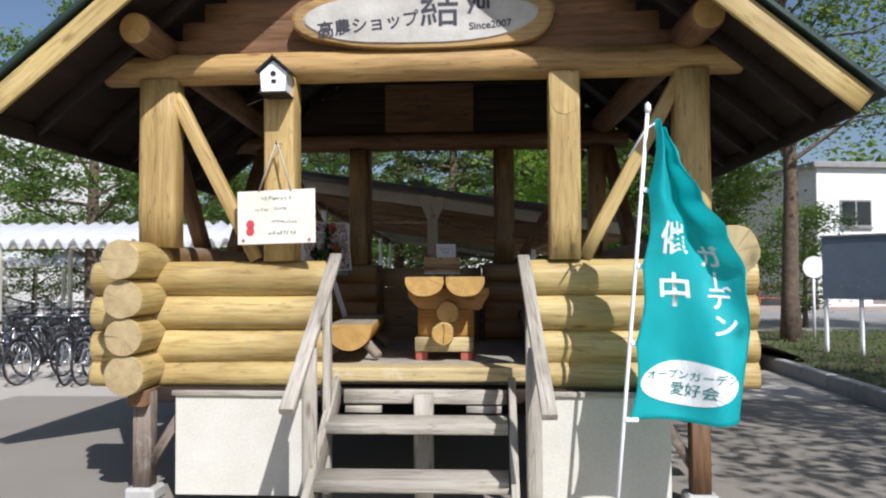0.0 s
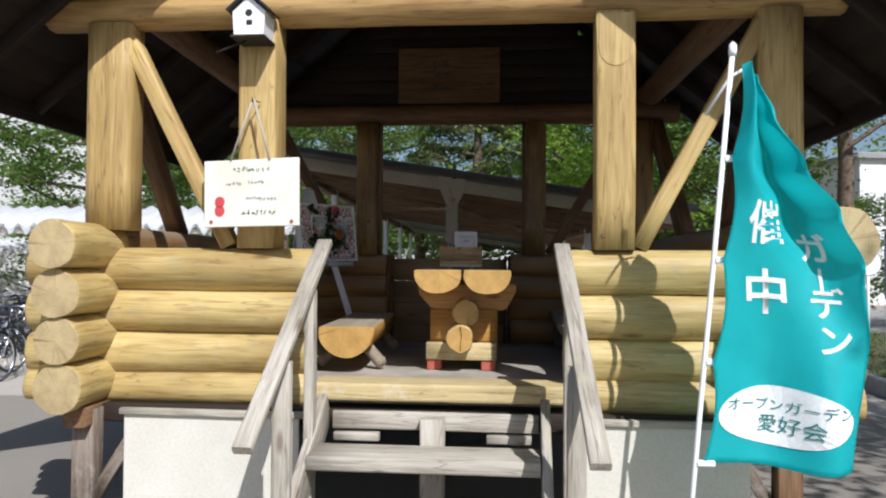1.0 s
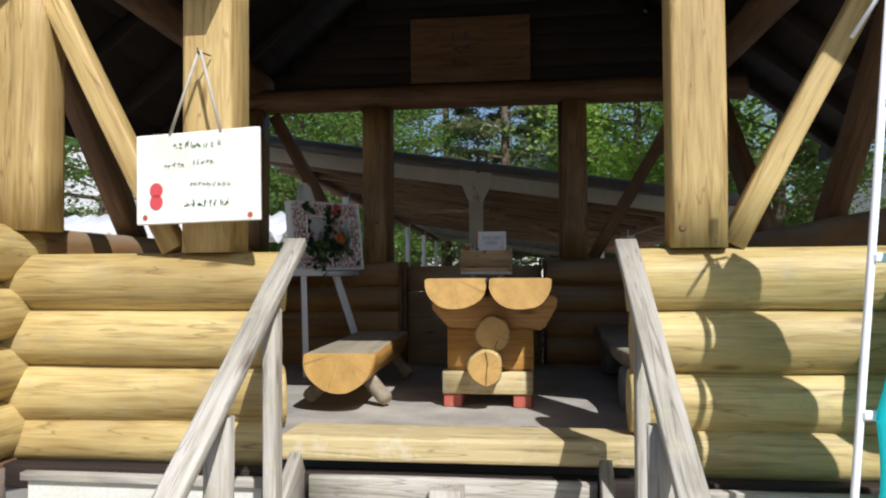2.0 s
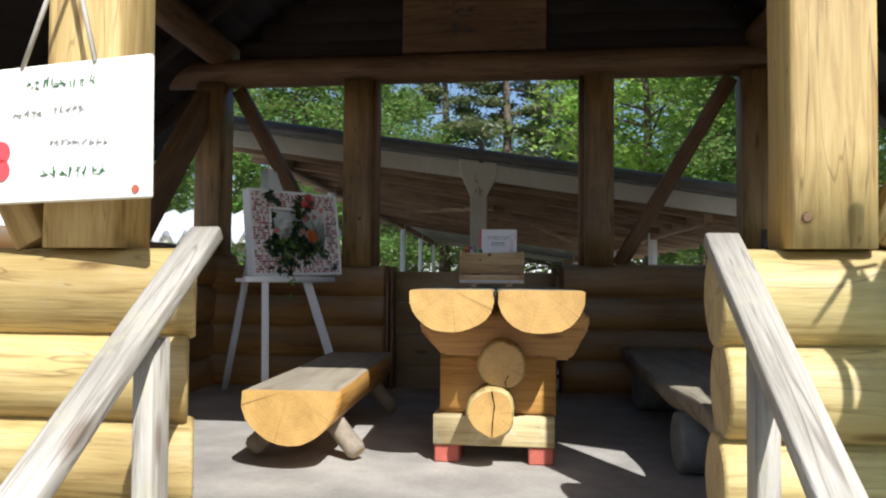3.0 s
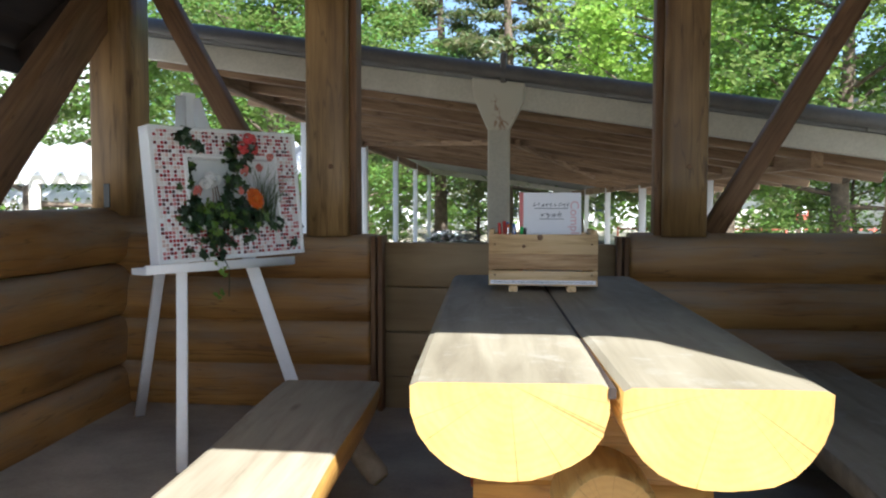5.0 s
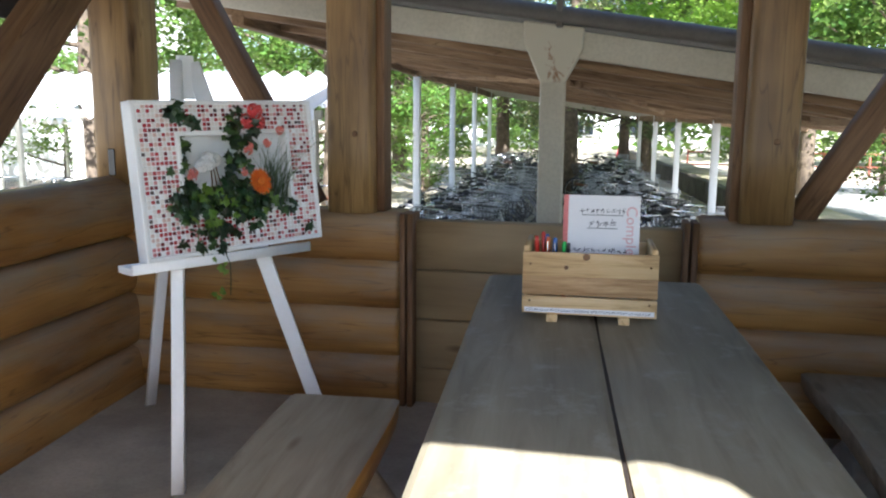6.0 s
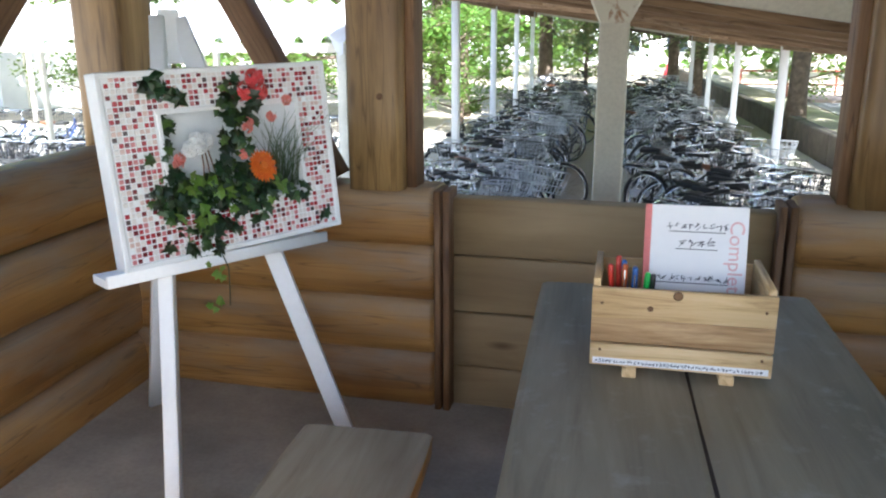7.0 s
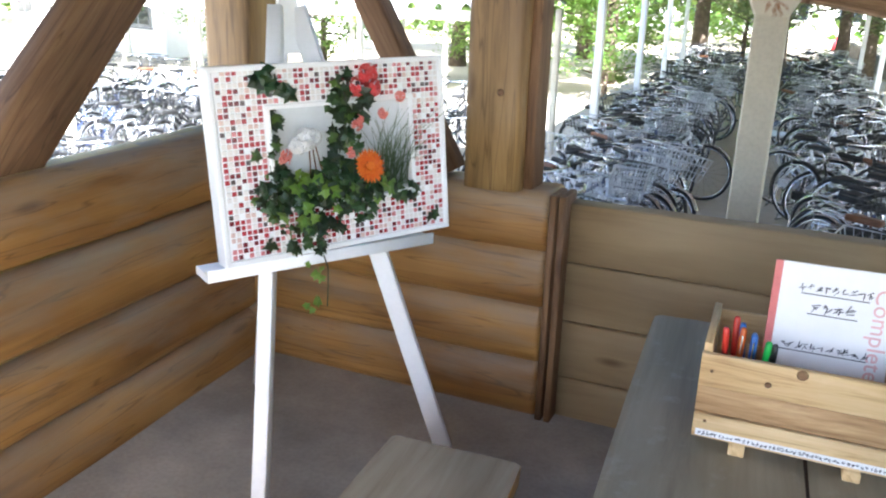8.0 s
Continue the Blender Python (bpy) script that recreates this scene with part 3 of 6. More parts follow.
# roof: two slopes
roof = thing("roof", "gabled timber roof with dark green sheet edge and pine barge boards", "roof", kind="structure")
RX, RZ, SL = 0.052, 4.946, 0.83
Y0, Y1 = -0.67, 4.15
for sgn in (-1, 1):
    ex = RX + sgn * 2.80
    ez = RZ - SL * 2.80
    run = Vector((sgn * 2.80, 0, -SL * 2.80))
    d = run.normalized()
    up = Vector((sgn * SL, 0, 1)).normalized()
    # sheathing boards on the underside
    nb = 17
    for i in range(nb):
        a = Vector((RX, 0, RZ)) + run * ((i + 0.5) / nb) + up * 0.135
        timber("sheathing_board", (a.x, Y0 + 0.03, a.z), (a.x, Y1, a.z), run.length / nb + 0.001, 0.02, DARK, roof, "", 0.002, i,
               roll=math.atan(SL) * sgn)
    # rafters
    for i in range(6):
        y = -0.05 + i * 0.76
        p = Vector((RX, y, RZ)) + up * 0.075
        timber("rafter", p + d * 0.05, p + d * (run.length - 0.03), 0.055, 0.095, DARK, roof, "near-black rafter", 0.005, i)
    # barge board
    p = Vector((RX, Y0, RZ)) + up * 0.075
    timber("barge_board", p, p + d * (run.length + 0.02), 0.035, 0.15, LOG, roof, "yellow pine barge board", 0.006, 70 + sgn)
    # roofing with turned edge
    mid = Vector((RX, 0, RZ)) + run * 0.5 + up * 0.168
    rot = Matrix.Rotation(math.atan(SL) * sgn, 4, "Y")
    part("roof_sheet", bm_box(run.length + 0.14, Y1 - Y0 + 0.08, 0.035, 0.006), ROOFING, roof, "dark green roofing sheet",
         Matrix.Translation((mid.x + sgn * 0.03, (Y0 + Y1) / 2 - 0.02, mid.z)) @ rot)
    eave = Vector((ex, 0, ez)) + up * 0.06
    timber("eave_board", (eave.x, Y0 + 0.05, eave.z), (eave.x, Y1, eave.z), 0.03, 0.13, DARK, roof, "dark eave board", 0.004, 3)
part("ridge_cap", bm_box(0.36, Y1 - Y0 + 0.1, 0.10, 0.03), ROOFING, roof, "dark green ridge cap", pose(RX - 0.06, (Y0 + Y1) / 2 - 0.02, RZ + 0.20))


def gable(name, y, mat, label):
    """Horizontal boards that fill the triangle over a beam."""
    g = thing(name, label, "wall", kind="structure")
    z, i = 3.25, 0
    while z < 4.9:
        hw = (RZ - 0.06 - (z + 0.14)) / SL
        if hw > -0.06:
            timber("gable_board", (RX - hw - 0.14, y, z + 0.07), (RX + hw + 0.14, y, z + 0.07), 0.022, 0.146, mat, g, "", 0.004, i)
        z += 0.14
        i += 1
    return g


gable("gable_front", 0.13, wood("gable_stain", (0.29, 0.155, 0.07), (0.225, 0.115, 0.048), (0.14, 0.07, 0.028), 0.65), "brown stained board gable over the entrance")
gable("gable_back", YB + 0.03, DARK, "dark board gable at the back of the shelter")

# base under the deck
base = thing("base", "weathered posts, white skirting panels and footings under the deck", "base", kind="structure")
TARRED = wood("worn_tarred_wood", (0.36, 0.31, 0.25), (0.22, 0.17, 0.13), (0.10, 0.07, 0.05), 0.8, stain=0.6, fleck=(0.42, 0.39, 0.34))
for x, mt in ((-1.87, TARRED), (2.0, BROWN)):
    timber("base_post", (x, -0.16, G + 0.08), (x, -0.16, 0.80), 0.13, 0.13, mt, base, "weathered square post", 0.012, 1)
    part("footing", bm_box(0.22, 0.22, 0.10, 0.02), CONC, base, "concrete footing", pose(x, -0.16, G + 0.045))
    timber("base_post", (sx(x, 3.3), 3.3, G), (sx(x, 3.3), 3.3, 0.80), 0.13, 0.13, BROWN, base, "", 0.012, 2)
    timber("base_brace", (x + (0.04 if x < 0 else -0.04), -0.13, 0.30), (x + (0.28 if x < 0 else -0.28), -0.10, 0.70), 0.07, 0.07, TARRED, base, "", 0.008, 3)
    timber("side_beam", (x, -0.3, 0.765), (sx(x, 3.7), 3.7, 0.765), 0.13, 0.11, BROWN, base, "", 0.01, 5)
for x0, x1 in ((-1.63, -0.62), (0.86, 1.80)):
    part("skirting_panel", bm_box(x1 - x0, 0.018, 0.70, 0.003), PANEL, base, "off-white flat skirting panel", pose((x0 + x1) / 2, -0.20, 0.435))
    timber("panel_rail", (x0 - 0.02, -0.205, 0.795), (x1 + 0.03, -0.205, 0.795), 0.05, 0.035, GREYW, base, "", 0.004, 6)
# near-black colour on this beam paints the shadow gap below the bottom log
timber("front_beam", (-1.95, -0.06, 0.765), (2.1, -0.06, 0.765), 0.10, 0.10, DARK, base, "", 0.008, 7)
part("back_skirt", bm_box(3.8, 0.03, 0.76, 0.004), DARK, base, "dark sheet across the back below the deck", pose(0, 3.45, 0.42))
part("floor_edge", bm_box(1.45, 0.30, 0.10, 0.015, segs=2), [SILL], base, "worn timber sill across the entrance", pose(0.14, 0.03, 0.915))

# ---- the steps ----
st = thing("entrance_steps", "weathered grey open timber steps with plank handrails", "steps", kind="structure")
for zt, y0, y1 in ((0.665, -0.60, -0.28), (0.385, -0.95, -0.63), (0.16, -1.25, -0.97)):
    timber("tread", (-0.475, (y0 + y1) / 2, zt - 0.04), (0.70, (y0 + y1) / 2, zt - 0.04), y1 - y0, 0.075, GREYW, st, "", 0.012, zt * 10)
timber("riser_beam", (-0.44, -0.14, 0.765), (0.70, -0.14, 0.765), 0.04, 0.10, GREYW, st, "", 0.008, 1)
for x0, x1 in ((-0.42, -0.17), (0.42, 0.66)):
    timber("tread_cleat", (x0, -0.20, 0.69), (x1, -0.20, 0.69), 0.05, 0.045, GREYW, st, "", 0.006, 2)
timber("middle_prop", (0.125, -0.22, G), (0.125, -0.22, 0.80), 0.10, 0.13, GREYW, st, "", 0.012, 3)
for x, s in ((-0.50, -1), (0.735, 1)):
    timber("stringer", (x, -0.10, 0.82), (x, -1.30, 0.06), 0.05, 0.20, GREYW, st, "", 0.008, 4 + s)
    xr = -0.508 if s < 0 else 0.845
    timber("newel_post", (xr, -0.40, G + 0.02), (xr, -0.40, 1.495), 0.09, 0.05, GREYW, st, "", 0.008, 7 + s)
    timber("newel_post", (xr + s * 0.012, -0.86, G + 0.02), (xr + s * 0.012, -0.86, 1.17), 0.05, 0.09, GREYW, st, "", 0.008, 9 + s)
timber("handrail", (-0.50, -0.13, 1.755), (-0.525, -1.385, 0.865), 0.085, 0.042, GREYW, st, "worn plank handrail", 0.008, 12)
timber("handrail", (0.82, -0.12, 1.735), (0.915, -1.385, 0.845), 0.085, 0.042, GREYW, st, "worn plank handrail", 0.008, 13)

# ---- things in the shelter ----
def half_log(name, p0, p1, w, depth, parent, seed, mats, label="", wave=0.05, flare=0.0):
    """Half a log along p0-p1, flat side up at their height, bark-side rounded below."""
    m, length = along(p0, p1)
    n = max(8, int(length / 0.12))
    rings = []
    for j in range(n + 1):
        x = -length / 2 + length * j / n
        lip = 0.985 if j in (0, n) else 1.0
        wob = (1 + wave * noise.noise(Vector((x * 1.7, seed * 4.1, 0.2)))) * (1 + flare * min(1.0, (x / length + 0.5) * 1.6))
        ring = [Vector((x, y * w / 2 * wob * lip, z)) for y, z in ((-0.98, -0.006), (-0.9, 0.0), (-0.45, 0.001), (0, 0.0), (0.45, 0.001), (0.9, 0.0), (0.98, -0.006))]
        for k in range(1, 14):
            a = math.pi * k / 14
            rr = 1 + 0.05 * noise.noise(Vector((x * 1.3, math.cos(a) * 2, seed * 3.3 + math.sin(a))))
            ring.append(Vector((x, w / 2 * math.cos(a) * wob * rr * lip, -depth * math.sin(a) ** 0.8 * rr * lip)))
        rings.append(ring)
    bm = rings_mesh(rings)
    for f in bm.faces:
        if f.material_index == 0 and f.normal.z > 0.55:
            f.material_index, f.smooth = 2, False
    return part(name, bm, mats, parent, label, m)


table = thing("log_table", "heavy table of two split pine logs on stacked log trestles", "table", at=(0.2, 0.85, FZ))


def rel(thing_ob, p):
    return tuple(Vector(p) - thing_ob.location)


TD = -0.075
for x0, x1, w, fl, sd in ((0.036, -0.105, 0.3305, 0.04, 1), (0.374, 0.259, 0.3305, 0.13, 2)):
    half_log("tabletop_half", rel(table, (x0, 0.849, 1.60)), rel(table, (x1, 2.849, 1.60)), w, 0.165, table, sd, [VARNISH, LOGCUT, TABLETOP],
             "split log, flat weathered face up", 0.012, fl)
# added dark filler that stands for the shade down in the open seam
timber("seam_strip", rel(table, (0.2, 0.856, 1.586)), rel(table, (0.071, 2.84, 1.586)), 0.012, 0.018, DARK, table, "dark filler strip painting the shade between the halves", 0.002, 8)
for y in (1.30, 2.50):
    xc = 0.197 + TD * (y - 0.849)

    def P(x, dy, z):
        return rel(table, (xc + x, y + dy, z))
    # saddle block under the top, cut back at its ends
    bm = bmesh.new()
    prof = [(-0.306, 1.50), (0.40, 1.50), (0.40, 1.445), (0.325, 1.31), (-0.20, 1.31), (-0.306, 1.425)]
    a = [bm.verts.new((px, -0.09, pz - 1.4)) for px, pz in prof]
    b = [bm.verts.new((px, 0.09, pz - 1.4)) for px, pz in prof]
    bm.faces.new(a[::-1])
    bm.faces.new(b)
    for i in range(6):
        bm.faces.new((a[i], a[(i + 1) % 6], b[(i + 1) % 6], b[i]))
    bmesh.ops.recalc_face_normals(bm, faces=bm.faces[:])
    bmesh.ops.bevel(bm, geom=bm.edges[:], offset=0.012, segments=2, affect="EDGES")
    part("saddle_block", bm, VARNISH, table, "", Matrix.Translation(P(0, 0, 1.4)))
    timber("trestle_block", P(-0.215, 0.0, 1.205), P(0.265, 0.0, 1.205), 0.20, 0.25, VARNISH, table, "", 0.03, y)
    timber("foot_plank", P(-0.24, 0.0, 1.018), P(0.26, 0.0, 1.018), 0.25, 0.126, SILL, table, "pale worn plank", 0.01, y + 1)
    for x in (-0.185, 0.205):
        part("red_foot", bm_box(0.105, 0.22, 0.075, 0.006), RED, table, "red painted block", Matrix.Translation(P(x, 0.0, FZ + 0.0375)))
log("stretcher_log", rel(table, (0.215, 1.06, 1.30)), rel(table, (0.10, 2.75, 1.30)), 0.098, table, 5, mats=[LOG, LOGCUT], label="round log with a cracked end")
log("stretcher_log", rel(table, (0.178, 1.0, 1.115)), rel(table, (0.06, 2.78, 1.115)), 0.100, table, 6, mats=[LOG, LOGCUT], rough=0.09, label="round log with a cracked end")


def crack(name, pts, w, parent):
    """A drying split: a thin dark wedge standing 1 mm into the air over the end grain."""
    bm = bmesh.new()
    for (a, b) in zip(pts, pts[1:]):
        a, b = Vector(a), Vector(b)
        d = (b - a)
        side = Vector((d.z, 0, -d.x)).normalized() * w
        vs = [bm.verts.new(a + side * 0.6), bm.verts.new(b + side * 0.3), bm.verts.new(b - side * 0.3), bm.verts.new(a - side * 0.6)]
        f = bm.faces.new(vs)
        bmesh.ops.extrude_face_region(bm, geom=[f])
    return part(name, bm, DARK, parent, "drying crack")


crack("crack", [rel(table, p) for p in ((0.178, 0.996, 1.205), (0.190, 0.996, 1.15), (0.183, 0.996, 1.09), (0.180, 0.996, 1.03))], 0.004, table)
crack("crack", [rel(table, p) for p in ((0.240, 1.056, 1.26), (0.228, 1.056, 1.235), (0.232, 1.056, 1.21))], 0.004, table)

bench = thing("log_bench", "low bench of a split pine log on splayed stub legs", "bench", at=(-0.62, 0.95, FZ))
half_log("seat", rel(bench, (-0.60, 0.875, 1.205)), rel(bench, (-0.72, 2.59, 1.205)), 0.385, 0.215, bench, 4, [VARNISH, LOGCUT, BENCHTOP], "flat split face up")
for y, dx in ((1.17, 0.0), (2.35, -0.09)):
    for s in (-1, 1):
        log("leg", rel(bench, (-0.62 + dx + s * 0.235, y - 0.02, FZ + 0.035)), rel(bench, (-0.62 + dx + s * 0.06, y + 0.05, 1.09)), 0.043, bench, y + s,
            mats=[PALEBARK, LOGEND], segs=12, rough=0.08)

bench2 = thing("wall_bench", "long bench of a greyed split log along the side wall", "bench", at=(1.1, 1.7, FZ))
half_log("seat", rel(bench2, (1.16, 0.33, 1.215)), rel(bench2, (1.10, 3.2, 1.215)), 0.50, 0.17, bench2, 9, [PALEBARK, LOGEND, TABLETOP], "wavy edged split log", 0.16)
for y in (1.16, 2.75):
    log("support_log", rel(bench2, (0.90, y, FZ + 0.125)), rel(bench2, (1.33, y + 0.02, FZ + 0.125)), 0.122, bench2, y, mats=[GREYLOG, GREYLOG], rough=0.09,
        label="grey weathered log round", top=0.17)

# easel with its planted picture
U = Vector((0.508, 0.861, 0)).normalized()
N = Vector((0.861, -0.508, 0)).normalized()
BL = Vector((-1.367, 2.475, 1.655))
easel = thing("easel", "white painted tripod easel carrying a mosaic picture", "easel", at=(-1.35, 2.9, FZ))


def E(u, z, n=0.0):
    """A point of the easel's leaning plane: along, height, and out of it."""
    lean = (z - 1.658) * 0.098
    return BL + U * u - N * (lean - n) + Vector((0, 0, z - 1.658))


AP = Vector((-1.41, 2.85, 2.33))
for s, foot in ((-1, (-1.252, 2.412, FZ)), (1, (-0.955, 3.055, FZ))):
    timber("leg", rel(easel, AP + U * 0.03 * s), rel(easel, foot), 0.042, 0.056, WHITE, easel, "", 0.003, 1)
timber("back_leg", rel(easel, AP - N * 0.04 - Vector((0, 0, 0.06))), rel(easel, (-1.815, 3.165, FZ)), 0.045, 0.022, WHITE, easel, "", 0.003, 2)
bm = bmesh.new()
for du, z in ((-0.05, 2.20), (0.05, 2.20), (0.026, 2.355), (-0.03, 2.355)):
    bm.verts.new(AP + U * du + N * 0.018 + Vector((0, 0, z - 2.33)) - easel.location)
bm.verts.ensure_lookup_table()
f = bm.faces.new(bm.verts[:])
ext = bmesh.ops.extrude_face_region(bm, geom=[f])
bmesh.ops.translate(bm, verts=[v for v in ext["geom"] if isinstance(v, bmesh.types.BMVert)], vec=-N * 0.02)
bmesh.ops.recalc_face_normals(bm, faces=bm.faces[:])
part("head_board", bm, WHITE, easel, "tapered white head board")
timber("tray", rel(easel, E(-0.06, 1.636, -0.04)), rel(easel, E(0.665, 1.636, -0.03)), 0.09, 0.024, WHITE, easel, "", 0.004, 3)
timber("tray_lip", rel(easel, E(-0.06, 1.642, 0.01)), rel(easel, E(0.665, 1.642, 0.02)), 0.012, 0.036, WHITE, easel, "", 0.003, 4)
part("screw", bm_tube([rel(easel, E(0.45, 1.64, 0.018)), rel(easel, E(0.45, 1.64, 0.023))], 0.007, 10), CHROME, easel, "metal screw head")
part("screw", bm_tube([rel(easel, E(0.10, 1.64, 0.004)), rel(easel, E(0.10, 1.64, 0.009))], 0.007, 10), CHROME, easel, "metal screw head")

PW, PH = 0.712, 0.527
pic = thing("planted_picture", "white frame set with red mosaic tiles, planted with ivy and flowers", "picture")
lean = math.atan(0.098)
PM = Matrix.Translation(BL + Vector((0, 0, 0.002))) @ Matrix((U, Vector((0, 0, 1)), N)).transposed().to_4x4() @ Matrix.Rotation(-lean, 4, "X") @ Matrix.Rotation(radians(1.1), 4, "Z")
pic.matrix_basis = PM
# local axes: x along, y up, z towards the viewer
IX0, IX1, IY0, IY1 = 0.145, 0.605, 0.13, 0.42
frame_bm = bmesh.new()
for cx, cy, w, h in ((PW / 2, IY0 / 2, PW, IY0), (PW / 2, (IY1 + PH) / 2, PW, PH - IY1), (IX0 / 2, (IY0 + IY1) / 2, IX0, IY1 - IY0),
                     ((IX1 + PW) / 2, (IY0 + IY1) / 2, PW - IX1, IY1 - IY0)):
    bm_box(w, h, 0.055, 0, (cx, cy, -0.0025), frame_bm)
bmesh.ops.remove_doubles(frame_bm, verts=frame_bm.verts[:], dist=0.0005)
part("frame_board", frame_bm, WHITE, pic, "white painted board frame")
for nm, cx, cy, w, h in (("edge_strip", PW / 2, 0.006, PW + 0.024, 0.016), ("edge_strip", PW / 2, PH - 0.004, PW + 0.024, 0.016), ("edge_strip", -0.004, PH / 2, 0.016, PH),
                         ("edge_strip", PW + 0.004, PH / 2, 0.016, PH)):
    part(nm, bm_box(w, h, 0.064, 0.003), WHITE, pic, "", Matrix.Translation((cx, cy, 0.0)))
for cx, cy, w, h in (((IX0 + IX1) / 2, IY0 + 0.004, IX1 - IX0 + 0.016, 0.012), ((IX0 + IX1) / 2, IY1 - 0.004, IX1 - IX0 + 0.016, 0.012), (IX0 + 0.004, (IY0 + IY1) / 2, 0.012, IY1 - IY0),
                     (IX1 - 0.004, (IY0 + IY1) / 2, 0.012, IY1 - IY0)):
    part("inner_strip", bm_box(w, h, 0.06, 0.002), WHITE, pic, "", Matrix.Translation((cx, cy, 0.0)))
part("back_panel", bm_box(IX1 - IX0, IY1 - IY0, 0.012, 0.001), plain("panel_grey", (0.78, 0.81, 0.83), (0.70, 0.73, 0.75), 6, 0.7, mott=0.2), pic, "pale grey recessed panel", Matrix.Translation(((IX0 + IX1) / 2, (IY0 + IY1) / 2, -0.028)))
r2 = random.Random(3)
verts, faces = [], []
step = 0.0158
for i in range(int(PW / step) - 1):
    for j in range(int(PH / step) - 1):
        cx, cy = 0.018 + i * step, 0.022 + j * step
        if IX0 - 0.012 < cx < IX1 + 0.012 and IY0 - 0.012 < cy < IY1 + 0.012:
            continue
        if r2.random() < 0.05:
            continue
        h = step * 0.40 * r2.uniform(0.92, 1.05)
        z = 0.0275 + r2.uniform(0, 0.0007)
        b = len(verts)
        verts += [(cx - h, cy - h, 0.0245), (cx + h, cy - h, 0.0245), (cx + h, cy + h, 0.0245), (cx - h, cy + h, 0.0245),
                  (cx - h * 0.85, cy - h * 0.85, z), (cx + h * 0.85, cy - h * 0.85, z), (cx + h * 0.85, cy + h * 0.85, z), (cx - h * 0.85, cy + h * 0.85, z)]
        faces += [(b + 4, b + 5, b + 6, b + 7)] + [(b + k, b + (k + 1) % 4, b + 4 + (k + 1) % 4, b + 4 + k) for k in range(4)]
me = bpy.data.meshes.new("mosaic_tiles")
me.from_pydata(verts, [], faces)
me.materials.append(TILES)
tagged(put("mosaic_tiles", me, pic, "small square red, pink and white mosaic tiles"), kind="stuff")


def ivy_leaf_shape(verts, faces, c, size, out, up):
    """A five-lobed ivy leaf, cupped, of seven triangles."""
    out, up = out.normalized(), up.normalized()
    side = out.cross(up).normalized()
    up = side.cross(out)
    prof = [(0, -0.42), (0.42, -0.40), (0.30, -0.05), (0.52, 0.12), (0.20, 0.22), (0, 0.62), (-0.20, 0.22), (-0.52, 0.12), (-0.30, -0.05), (-0.42, -0.40)]
    b = len(verts)
    verts.append(tuple(c + out * size * 0.10))
    for px, py in prof:
        verts.append(tuple(c + side * px * size + up * py * size - out * size * 0.16 * (px * px + py * py)))
    for k in range(len(prof)):
        faces.append((b, b + 1 + k, b + 1 + (k + 1) % len(prof)))


def foliage(name, spots, mat, parent, label, r, sizes=(0.03, 0.055)):
    verts, faces = [], []
    for (cx, cy, cz, sxx, syy, szz, count) in spots:
        cx -= 0.04 if 0.2 < cx < 0.58 else 0.0
        for _ in range(count):
            c = Vector((r.gauss(cx, sxx), r.gauss(cy, syy), cz + abs(r.gauss(0, szz))))
            out = Vector((r.gauss(0, 0.5), r.gauss(0.25, 0.5), 1))
            up = Vector((r.gauss(0, 0.6), r.gauss(-0.6, 0.6), r.gauss(0, 0.2)))
            ivy_leaf_shape(verts, faces, c, r.uniform(*sizes), out, up)
    me = bpy.data.meshes.new(name)
    me.from_pydata(verts, [], faces)
    me.materials.append(mat)
    return tagged(put(name, me, parent, label), kind="stuff")


r3 = random.Random(11)
foliage("ivy", [(0.21, 0.17, 0.0, 0.045, 0.035, 0.04, 80), (0.31, 0.155, 0.0, 0.06, 0.04, 0.045, 120), (0.42, 0.17, 0.0, 0.05, 0.035, 0.04, 90), (0.165, 0.20, 0.0, 0.014, 0.04, 0.03, 16),
                (0.25, 0.09, 0.02, 0.05, 0.03, 0.03, 26), (0.33, 0.07, 0.02, 0.05, 0.02, 0.02, 12), (0.50, 0.16, 0.0, 0.05, 0.02, 0.03, 26), (0.165, 0.33, 0.0, 0.012, 0.045, 0.02, 14),
                (0.43, 0.38, 0.02, 0.028, 0.04, 0.02, 18), (0.39, 0.28, 0.01, 0.025, 0.03, 0.02, 10), (0.41, 0.47, 0.025, 0.03, 0.02, 0.02, 9)], IVY, pic,
        "dark and lime green ivy spilling over the frame", r3, (0.022, 0.046))
foliage("ivy_sprig", [(0.135, 0.50, 0.028, 0.012, 0.024, 0.012, 8), (0.185, 0.455, 0.028, 0.02, 0.014, 0.012, 5)], IVY, pic, "dark ivy sprig on the top edge", r3, (0.04, 0.06))
foliage("stray_leaves", [(0.60, 0.13, 0.028, 0.03, 0.02, 0.008, 6), (0.66, 0.05, 0.028, 0.008, 0.008, 0.004, 2), (0.37, 0.045, 0.028, 0.012, 0.01, 0.005, 2), (0.44, 0.075, 0.028, 0.012, 0.01, 0.005, 2),
                         (0.31, 0.005, 0.035, 0.02, 0.006, 0.005, 3), (0.22, 0.02, 0.03, 0.012, 0.01, 0.006, 3)], IVY, pic, "single dark ivy leaves", r3, (0.03, 0.045))
trail = part("trailing_stem", bm_tube([(0.26, 0.02, 0.05), (0.262, -0.04, 0.085), (0.255, -0.09, 0.09), (0.25, -0.15, 0.085)], 0.0018, 5), IVY, pic, "hanging ivy stem")
foliage("trailing_leaves", [(0.258, -0.06, 0.085, 0.012, 0.015, 0.008, 4), (0.248, -0.14, 0.08, 0.014, 0.012, 0.01, 4)], LIME, pic, "hanging ivy leaves", r3, (0.022, 0.034))
